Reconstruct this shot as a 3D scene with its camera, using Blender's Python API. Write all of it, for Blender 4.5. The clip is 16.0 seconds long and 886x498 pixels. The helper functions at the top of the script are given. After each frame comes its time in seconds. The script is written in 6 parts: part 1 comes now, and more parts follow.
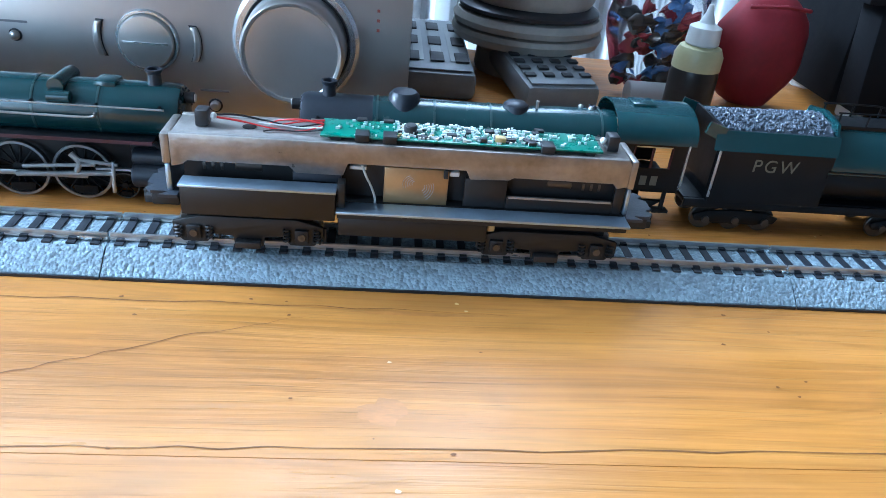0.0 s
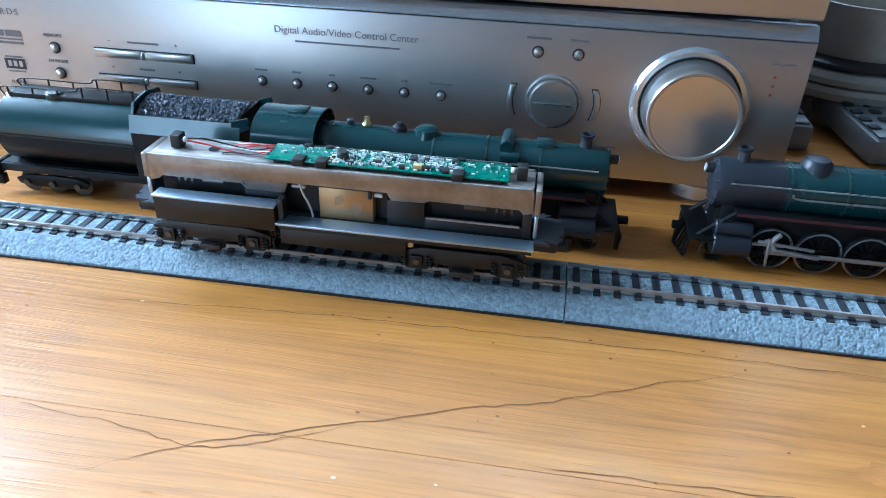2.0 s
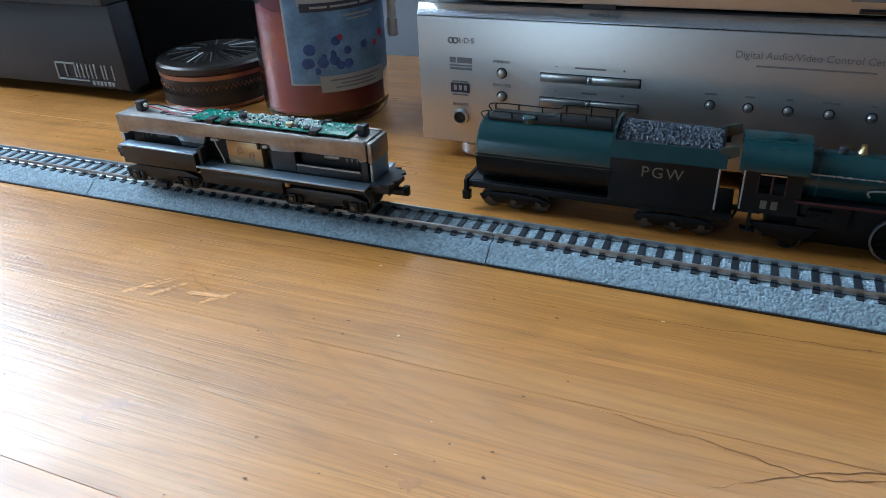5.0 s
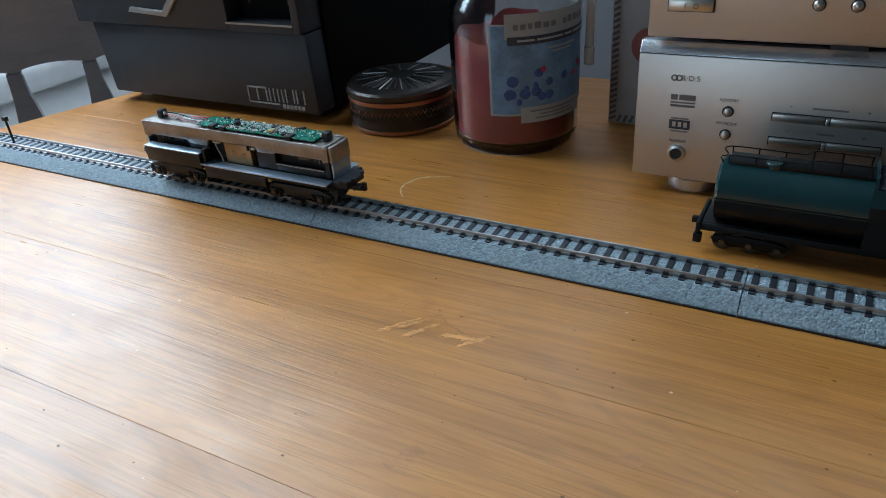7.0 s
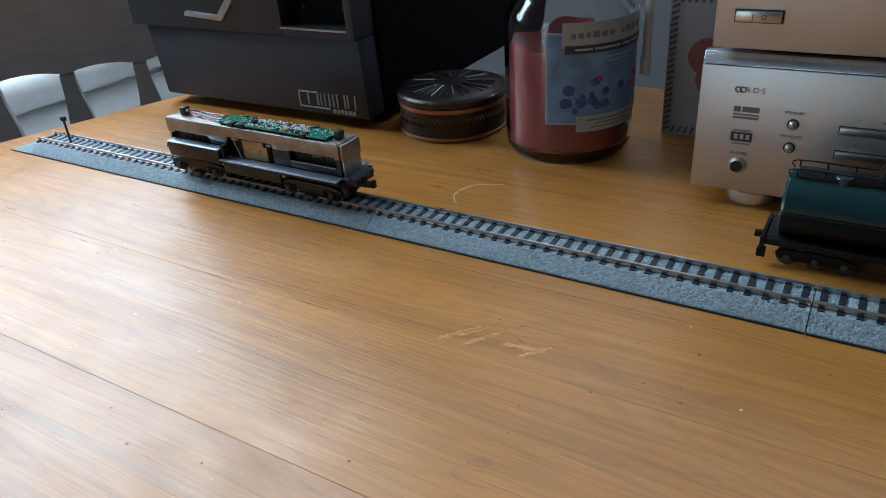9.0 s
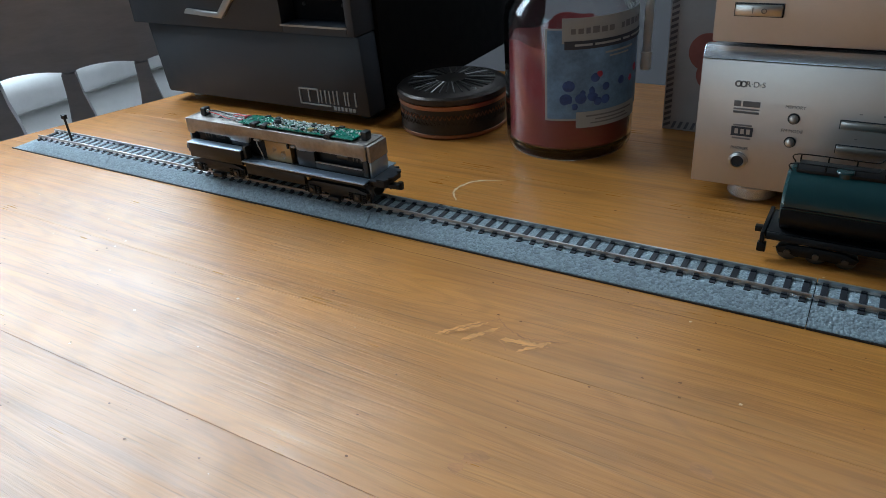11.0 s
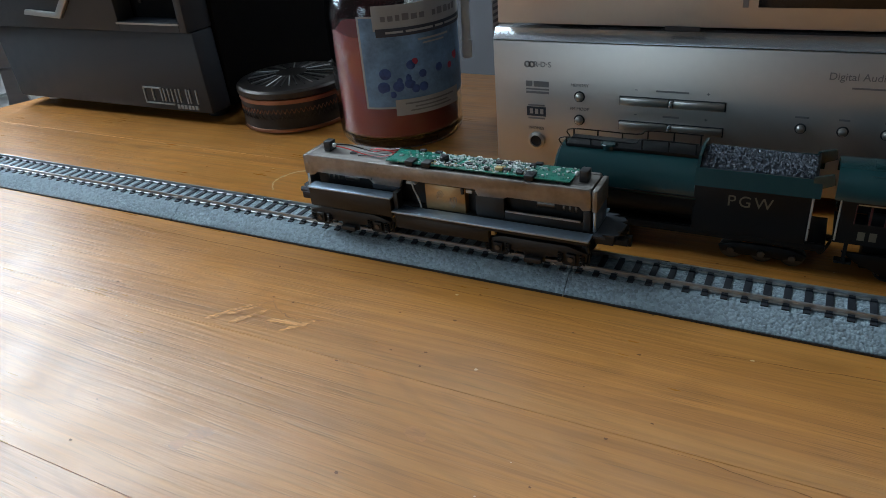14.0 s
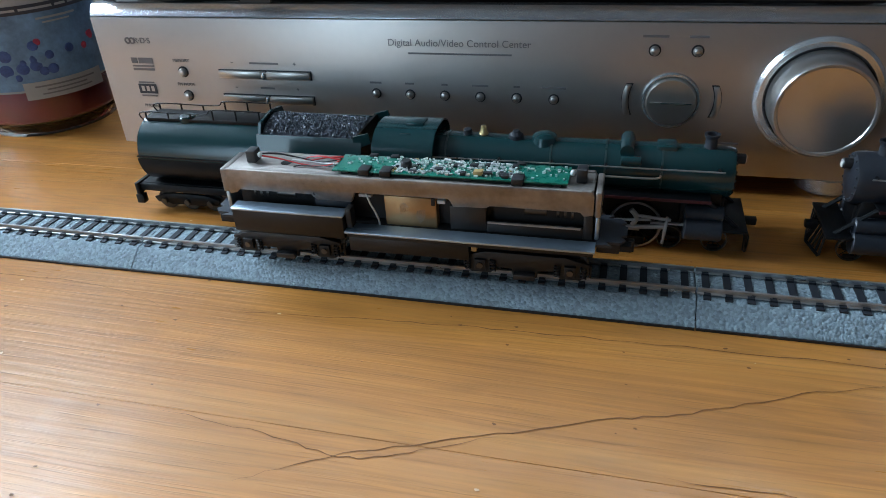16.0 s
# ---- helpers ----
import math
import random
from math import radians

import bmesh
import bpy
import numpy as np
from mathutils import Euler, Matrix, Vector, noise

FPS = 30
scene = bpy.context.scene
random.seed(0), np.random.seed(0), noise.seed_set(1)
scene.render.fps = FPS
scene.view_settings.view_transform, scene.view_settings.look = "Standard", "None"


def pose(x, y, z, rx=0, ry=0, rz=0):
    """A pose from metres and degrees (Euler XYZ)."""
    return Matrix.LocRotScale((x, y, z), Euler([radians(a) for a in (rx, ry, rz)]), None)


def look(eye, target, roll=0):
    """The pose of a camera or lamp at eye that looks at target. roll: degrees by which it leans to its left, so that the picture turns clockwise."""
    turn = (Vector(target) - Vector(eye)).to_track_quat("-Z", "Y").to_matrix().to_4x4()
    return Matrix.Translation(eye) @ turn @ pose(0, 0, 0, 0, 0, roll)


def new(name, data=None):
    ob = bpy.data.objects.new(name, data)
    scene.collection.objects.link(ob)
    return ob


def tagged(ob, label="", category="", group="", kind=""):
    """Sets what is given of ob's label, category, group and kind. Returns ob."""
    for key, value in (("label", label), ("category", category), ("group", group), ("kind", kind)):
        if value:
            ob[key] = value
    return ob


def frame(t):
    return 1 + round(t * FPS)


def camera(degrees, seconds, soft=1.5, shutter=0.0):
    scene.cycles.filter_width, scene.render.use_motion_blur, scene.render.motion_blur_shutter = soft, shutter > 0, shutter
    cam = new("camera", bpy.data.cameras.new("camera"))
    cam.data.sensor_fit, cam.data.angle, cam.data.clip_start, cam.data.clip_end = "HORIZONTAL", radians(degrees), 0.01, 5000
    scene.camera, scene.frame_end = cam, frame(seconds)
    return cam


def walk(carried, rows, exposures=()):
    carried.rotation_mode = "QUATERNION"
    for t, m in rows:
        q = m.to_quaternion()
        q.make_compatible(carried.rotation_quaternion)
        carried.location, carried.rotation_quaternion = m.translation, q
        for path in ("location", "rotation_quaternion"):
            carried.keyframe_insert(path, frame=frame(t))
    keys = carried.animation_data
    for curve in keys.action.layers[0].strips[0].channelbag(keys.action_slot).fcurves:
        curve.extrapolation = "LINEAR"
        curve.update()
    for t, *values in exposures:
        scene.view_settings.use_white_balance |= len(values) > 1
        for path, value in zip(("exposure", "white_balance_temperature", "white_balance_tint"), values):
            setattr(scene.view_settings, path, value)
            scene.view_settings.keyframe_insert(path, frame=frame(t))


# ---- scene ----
cam = camera(63.2, 16.0, soft=0.75)
PATH = [
    (0, (0.317, -0.198, 0.132), (0.503, 1.52, -0.875), 5.9),
    (0.5, (0.293, -0.201, 0.136), (0.374, 1.508, -0.899), 4.4),
    (1, (0.263, -0.205, 0.139), (0.243, 1.501, -0.906), 3.7),
    (1.5, (0.236, -0.211, 0.142), (0.083, 1.479, -0.917), 2.1),
    (2, (0.215, -0.219, 0.154), (-0.015, 1.49, -0.859), 2.3),
    (2.5, (0.188, -0.23, 0.159), (-0.179, 1.467, -0.833), 0.4),
    (3, (0.167, -0.237, 0.155), (-0.281, 1.445, -0.83), -0.6),
    (3.5, (0.147, -0.242, 0.159), (-0.348, 1.414, -0.846), -1.0),
    (4, (0.128, -0.248, 0.164), (-0.456, 1.381, -0.84), -1.8),
    (4.2, (0.121, -0.25, 0.162), (-0.484, 1.372, -0.839), -1.9),
    (6.3, (0.043, -0.27, 0.182), (-0.772, 1.262, -0.813), -4.1),
    (6.5, (0.037, -0.273, 0.186), (-0.793, 1.252, -0.808), -4.2),
    (7, (0.02, -0.28, 0.191), (-0.859, 1.209, -0.812), -4.8),
    (7.5, (0.008, -0.286, 0.193), (-0.914, 1.179, -0.808), -4.8),
    (8, (0.004, -0.287, 0.195), (-0.924, 1.175, -0.806), -4.7),
    (8.5, (0.005, -0.287, 0.194), (-0.934, 1.172, -0.8), -4.7),
    (9, (0.005, -0.287, 0.193), (-0.938, 1.175, -0.793), -4.6),
    (11.5, (0.009, -0.285, 0.189), (-0.952, 1.166, -0.797), -5.2),
    (12, (0.023, -0.277, 0.186), (-0.964, 1.158, -0.796), -6.1),
    (12.5, (0.04, -0.27, 0.181), (-0.933, 1.183, -0.791), -6.1),
    (13, (0.051, -0.265, 0.179), (-0.9, 1.203, -0.791), -5.8),
    (13.5, (0.071, -0.256, 0.175), (-0.833, 1.241, -0.794), -5.5),
    (14, (0.084, -0.252, 0.172), (-0.775, 1.272, -0.797), -5.2),
    (14.5, (0.101, -0.246, 0.166), (-0.704, 1.312, -0.797), -4.7),
    (15, (0.118, -0.238, 0.165), (-0.631, 1.343, -0.805), -4.4),
    (15.5, (0.137, -0.233, 0.16), (-0.542, 1.38, -0.807), -3.9),
    (16, (0.202, -0.22, 0.161), (-0.268, 1.429, -0.87), -3.4),
]
walk(cam, [(t, look(eye, target, roll)) for t, eye, target, roll in PATH], [(0, 2.1, 5600, 10), (1.5, 1.8, 5600, 9), (3, 1.46, 5600, 8), (4.2, 1.05, 5850, 9), (6.5, 0.03, 6650, 10), (9, -0.13, 6800, 11), (13, -0.08, 7100, 11), (15, 0.2, 7050, 11), (16, 0.8, 6650, 11)])


# ---- light ----
world = bpy.data.worlds.new("world")
scene.world = world
world.use_nodes = True
wn = world.node_tree
sky = wn.nodes.new("ShaderNodeTexSky")
sky.sky_type = 'NISHITA'
sky.sun_disc = False
sky.sun_elevation = radians(30)
sky.sun_rotation = radians(-20)
wn.links.new(sky.outputs[0], wn.nodes["Background"].inputs[0])
wn.nodes["Background"].inputs[1].default_value = 0.12


def area_light(name, m, sx, sy, watts, colour):
    d = bpy.data.lights.new(name, 'AREA')
    d.shape, d.size, d.size_y, d.energy, d.color = 'RECTANGLE', sx, sy, watts, colour
    ob = new(name, d)
    ob.matrix_world = m
    return ob


# daylight in the window openings
SKYLIGHT = (0.60, 0.80, 1.0)
area_light("window_daylight", look((-1.22, 0.28, 0.78), (-0.62, 0.05, 0.0)), 1.1, 0.9, 40, SKYLIGHT)
area_light("back_window_daylight", look((0.0, 0.96, 1.08), (0.0, 0.0, 0.0)), 1.4, 0.6, 7, SKYLIGHT)
# unseen source, added to brighten the receiver's front from the southwest
area_light("garden_door_daylight", look((-0.95, -1.86, 0.20), (0.1, 0.05, 0.05)), 0.45, 1.7, 6.0, (0.50, 0.76, 1.0))


# ---- materials ----
def mat(name, colour, rough=0.5, metal=0.0, var=0.12, scale=60.0, bump=0.0, bscale=300.0, coat=0.0, spec=0.5, stretch=(1, 1, 1), rvar=0.1, island=0.0):
    m = bpy.data.materials.new(name)
    m.use_nodes = True
    t = m.node_tree
    b = t.nodes["Principled BSDF"]
    b.inputs["Metallic"].default_value = metal
    b.inputs["Specular IOR Level"].default_value = spec
    b.inputs["Coat Weight"].default_value = coat
    b.inputs["Coat Roughness"].default_value = 0.12
    tc = t.nodes.new("ShaderNodeTexCoord")
    mp = t.nodes.new("ShaderNodeMapping")
    mp.inputs["Scale"].default_value = stretch
    t.links.new(tc.outputs["Object"], mp.inputs[0])
    n = t.nodes.new("ShaderNodeTexNoise")
    n.inputs["Scale"].default_value = scale
    n.inputs["Detail"].default_value = 6
    t.links.new(mp.outputs[0], n.inputs["Vector"])
    n2 = t.nodes.new("ShaderNodeTexNoise")
    n2.inputs["Scale"].default_value = scale * 7
    n2.inputs["Detail"].default_value = 3
    t.links.new(mp.outputs[0], n2.inputs["Vector"])
    add = t.nodes.new("ShaderNodeMath")
    add.operation = 'MULTIPLY_ADD'
    add.inputs[1].default_value = 0.35
    t.links.new(n2.outputs[0], add.inputs[0])
    t.links.new(n.outputs[0], add.inputs[2])
    r = t.nodes.new("ShaderNodeValToRGB")
    c = np.array(colour)
    r.color_ramp.elements[0].position, r.color_ramp.elements[1].position = 0.38, 0.95
    r.color_ramp.elements[0].color = (*np.clip(c * (1 - var), 0, 1), 1)
    r.color_ramp.elements[1].color = (*np.clip(c * (1 + var), 0, 1), 1)
    t.links.new(add.outputs[0], r.inputs[0])
    out = r.outputs[0]
    if island:
        hs = t.nodes.new("ShaderNodeHueSaturation")
        g = t.nodes.new("ShaderNodeObjectInfo")
        mr = t.nodes.new("ShaderNodeMapRange")
        mr.inputs["To Min"].default_value, mr.inputs["To Max"].default_value = 1 - island, 1 + island
        t.links.new(g.outputs["Random"], mr.inputs["Value"])
        t.links.new(mr.outputs[0], hs.inputs["Value"])
        t.links.new(out, hs.inputs["Color"])
        out = hs.outputs[0]
    t.links.new(out, b.inputs["Base Color"])
    rr = t.nodes.new("ShaderNodeMapRange")
    rr.inputs["From Min"].default_value, rr.inputs["From Max"].default_value = 0.3, 1.0
    rr.inputs["To Min"].default_value, rr.inputs["To Max"].default_value = max(0.02, rough - rvar), min(1, rough + rvar)
    t.links.new(add.outputs[0], rr.inputs["Value"])
    t.links.new(rr.outputs[0], b.inputs["Roughness"])
    if bump:
        bn = t.nodes.new("ShaderNodeTexNoise")
        bn.inputs["Scale"].default_value = bscale
        bn.inputs["Detail"].default_value = 4
        t.links.new(mp.outputs[0], bn.inputs["Vector"])
        bp = t.nodes.new("ShaderNodeBump")
        bp.inputs["Strength"].default_value = bump
        bp.inputs["Distance"].default_value = 0.0006
        t.links.new(bn.outputs[0], bp.inputs["Height"])
        t.links.new(bp.outputs[0], b.inputs["Normal"])
    return m


def bsdf(m):
    return m.node_tree.nodes["Principled BSDF"]


def pine_material():
    """Orange varnished pine: bands of grain along x, wavering, with darker late wood, and worn patches in the gloss."""
    m = bpy.data.materials.new("varnished_pine")
    m.use_nodes = True
    t = m.node_tree
    b = t.nodes["Principled BSDF"]
    L = t.links.new
    tc = t.nodes.new("ShaderNodeTexCoord")
    oi = t.nodes.new("ShaderNodeObjectInfo")
    shift = t.nodes.new("ShaderNodeVectorMath")
    shift.operation = 'MULTIPLY_ADD'
    comb = t.nodes.new("ShaderNodeCombineXYZ")
    L(oi.outputs["Random"], comb.inputs[0])
    L(oi.outputs["Random"], comb.inputs[2])
    L(comb.outputs[0], shift.inputs[0])
    shift.inputs[1].default_value = (7, 7, 7)
    L(tc.outputs["Object"], shift.inputs[2])
    warp = t.nodes.new("ShaderNodeTexNoise")
    warp.inputs["Scale"].default_value = 5.0
    warp.inputs["Detail"].default_value = 3
    mpw = t.nodes.new("ShaderNodeMapping")
    mpw.inputs["Scale"].default_value = (0.5, 2.0, 1)
    L(shift.outputs[0], mpw.inputs[0])
    L(mpw.outputs[0], warp.inputs["Vector"])
    wsc = t.nodes.new("ShaderNodeVectorMath")
    wsc.operation = 'MULTIPLY_ADD'
    wsc.inputs[1].default_value = (0.0, 0.018, 0.0)
    L(warp.outputs["Color"], wsc.inputs[0])
    L(shift.outputs[0], wsc.inputs[2])
    mp = t.nodes.new("ShaderNodeMapping")
    mp.inputs["Scale"].default_value = (1.3, 95, 1)
    L(wsc.outputs[0], mp.inputs[0])
    grain = t.nodes.new("ShaderNodeTexNoise")
    grain.inputs["Scale"].default_value = 1.6
    grain.inputs["Detail"].default_value = 5
    grain.inputs["Roughness"].default_value = 0.62
    L(mp.outputs[0], grain.inputs["Vector"])
    ramp = t.nodes.new("ShaderNodeValToRGB")
    e = ramp.color_ramp.elements
    e[0].position, e[0].color = 0.22, (0.36, 0.128, 0.024, 1)
    e[1].position, e[1].color = 0.78, (0.62, 0.264, 0.058, 1)
    x = e.new(0.47)
    x.color = (0.535, 0.206, 0.039, 1)
    L(grain.outputs[0], ramp.inputs[0])
    # broad tone changes
    broad = t.nodes.new("ShaderNodeTexNoise")
    broad.inputs["Scale"].default_value = 11
    broad.inputs["Detail"].default_value = 8
    broad.inputs["Roughness"].default_value = 0.68
    mpb = t.nodes.new("ShaderNodeMapping")
    mpb.inputs["Scale"].default_value = (0.5, 1.6, 1)
    L(shift.outputs[0], mpb.inputs[0])
    L(mpb.outputs[0], broad.inputs["Vector"])
    mr = t.nodes.new("ShaderNodeMapRange")
    mr.inputs["From Min"].default_value, mr.inputs["From Max"].default_value = 0.3, 0.7
    mr.inputs["To Min"].default_value, mr.inputs["To Max"].default_value = 0.76, 1.12
    L(broad.outputs[0], mr.inputs["Value"])
    mpf = t.nodes.new("ShaderNodeMapping")
    mpf.inputs["Scale"].default_value = (16, 620, 1)
    L(wsc.outputs[0], mpf.inputs[0])
    fine = t.nodes.new("ShaderNodeTexNoise")
    fine.inputs["Scale"].default_value = 1.0
    fine.inputs["Detail"].default_value = 4
    L(mpf.outputs[0], fine.inputs["Vector"])
    mf = t.nodes.new("ShaderNodeMapRange")
    mf.inputs["From Min"].default_value, mf.inputs["From Max"].default_value = 0.3, 0.7
    mf.inputs["To Min"].default_value, mf.inputs["To Max"].default_value = 0.91, 1.05
    L(fine.outputs[0], mf.inputs["Value"])
    # late-wood rings cut lengthwise: long wavering lines, strong in places
    mpr = t.nodes.new("ShaderNodeMapping")
    mpr.inputs["Scale"].default_value = (0.35, 3.0, 1)
    L(shift.outputs[0], mpr.inputs[0])
    bend = t.nodes.new("ShaderNodeTexNoise")
    bend.inputs["Scale"].default_value = 7.0
    bend.inputs["Detail"].default_value = 2
    L(mpr.outputs[0], bend.inputs["Vector"])
    ring = t.nodes.new("ShaderNodeMath")
    ring.operation = 'MULTIPLY'
    ring.inputs[1].default_value = 150.0
    L(bend.outputs[0], ring.inputs[0])
    wave = t.nodes.new("ShaderNodeMath")
    wave.operation = 'SINE'
    L(ring.outputs[0], wave.inputs[0])
    ringtone = t.nodes.new("ShaderNodeMapRange")
    ringtone.inputs["From Min"].default_value, ringtone.inputs["From Max"].default_value = 0.2, 1.0
    ringtone.inputs["To Min"].default_value, ringtone.inputs["To Max"].default_value = 1.0, 0.90
    L(wave.outputs[0], ringtone.inputs["Value"])
    # short dark pores along the grain
    mpp = t.nodes.new("ShaderNodeMapping")
    mpp.inputs["Scale"].default_value = (26, 1100, 1)
    L(wsc.outputs[0], mpp.inputs[0])
    pores = t.nodes.new("ShaderNodeTexNoise")
    pores.inputs["Scale"].default_value = 1.0
    pores.inputs["Detail"].default_value = 2
    L(mpp.outputs[0], pores.inputs["Vector"])
    poretone = t.nodes.new("ShaderNodeMapRange")
    poretone.inputs["From Min"].default_value, poretone.inputs["From Max"].default_value = 0.30, 0.42
    poretone.inputs["To Min"].default_value, poretone.inputs["To Max"].default_value = 0.82, 1.0
    L(pores.outputs[0], poretone.inputs["Value"])
    tone = mr.outputs[0]
    for layer in (mf, ringtone, poretone):
        mul = t.nodes.new("ShaderNodeMath")
        mul.operation = 'MULTIPLY'
        L(tone, mul.inputs[0])
        L(layer.outputs[0], mul.inputs[1])
        tone = mul.outputs[0]
    hs = t.nodes.new("ShaderNodeHueSaturation")
    L(ramp.outputs[0], hs.inputs["Color"])
    L(tone, hs.inputs["Value"])
    L(hs.outputs[0], b.inputs["Base Color"])
    wear = t.nodes.new("ShaderNodeTexNoise")
    wear.inputs["Scale"].default_value = 35
    wear.inputs["Detail"].default_value = 6
    L(shift.outputs[0], wear.inputs["Vector"])
    rr = t.nodes.new("ShaderNodeMapRange")
    rr.inputs["From Min"].default_value, rr.inputs["From Max"].default_value = 0.3, 0.75
    rr.inputs["To Min"].default_value, rr.inputs["To Max"].default_value = 0.18, 0.34
    L(wear.outputs[0], rr.inputs["Value"])
    radd = t.nodes.new("ShaderNodeMath")
    radd.operation = 'MULTIPLY_ADD'
    radd.inputs[1].default_value = 0.22
    L(fine.outputs[0], radd.inputs[0])
    L(rr.outputs[0], radd.inputs[2])
    L(radd.outputs[0], b.inputs["Roughness"])
    bp = t.nodes.new("ShaderNodeBump")
    bp.inputs["Strength"].default_value = 0.5
    bp.inputs["Distance"].default_value = 0.0003
    L(fine.outputs[0], bp.inputs["Height"])
    bpp = t.nodes.new("ShaderNodeBump")
    bpp.inputs["Strength"].default_value = 0.6
    bpp.inputs["Distance"].default_value = 0.0003
    L(poretone.outputs[0], bpp.inputs["Height"])
    L(bp.outputs[0], bpp.inputs["Normal"])
    bp2 = t.nodes.new("ShaderNodeBump")
    bp2.inputs["Strength"].default_value = 0.12
    bp2.inputs["Distance"].default_value = 0.0015
    L(wear.outputs[0], bp2.inputs["Height"])
    L(bpp.outputs[0], bp2.inputs["Normal"])
    L(bp2.outputs[0], b.inputs["Normal"])
    b.inputs["Specular IOR Level"].default_value = 0.5
    return m


def ballast_material():
    """Blue-grey moulded ballast: fine crumbs in colour and relief."""
    m = mat("moulded_ballast", (0.27, 0.345, 0.385), rough=0.75, var=0.08, scale=120)
    t = m.node_tree
    L = t.links.new
    b = bsdf(m)
    tc = t.nodes.new("ShaderNodeTexCoord")
    v = t.nodes.new("ShaderNodeTexVoronoi")
    v.inputs["Scale"].default_value = 880
    L(tc.outputs["Object"], v.inputs["Vector"])
    bp = t.nodes.new("ShaderNodeBump")
    bp.inputs["Strength"].default_value = 0.4
    bp.inputs["Distance"].default_value = 0.0012
    bp.invert = True
    L(v.outputs["Distance"], bp.inputs["Height"])
    L(bp.outputs[0], b.inputs["Normal"])
    mx = t.nodes.new("ShaderNodeHueSaturation")
    mr = t.nodes.new("ShaderNodeMapRange")
    mr.inputs["To Min"].default_value, mr.inputs["To Max"].default_value = 0.74, 1.16
    sp = t.nodes.new("ShaderNodeSeparateColor")
    L(v.outputs["Color"], sp.inputs[0])
    L(sp.outputs[0], mr.inputs["Value"])
    old = b.inputs["Base Color"].links[0].from_socket
    L(old, mx.inputs["Color"])
    L(mr.outputs[0], mx.inputs["Value"])
    L(mx.outputs[0], b.inputs["Base Color"])
    return m


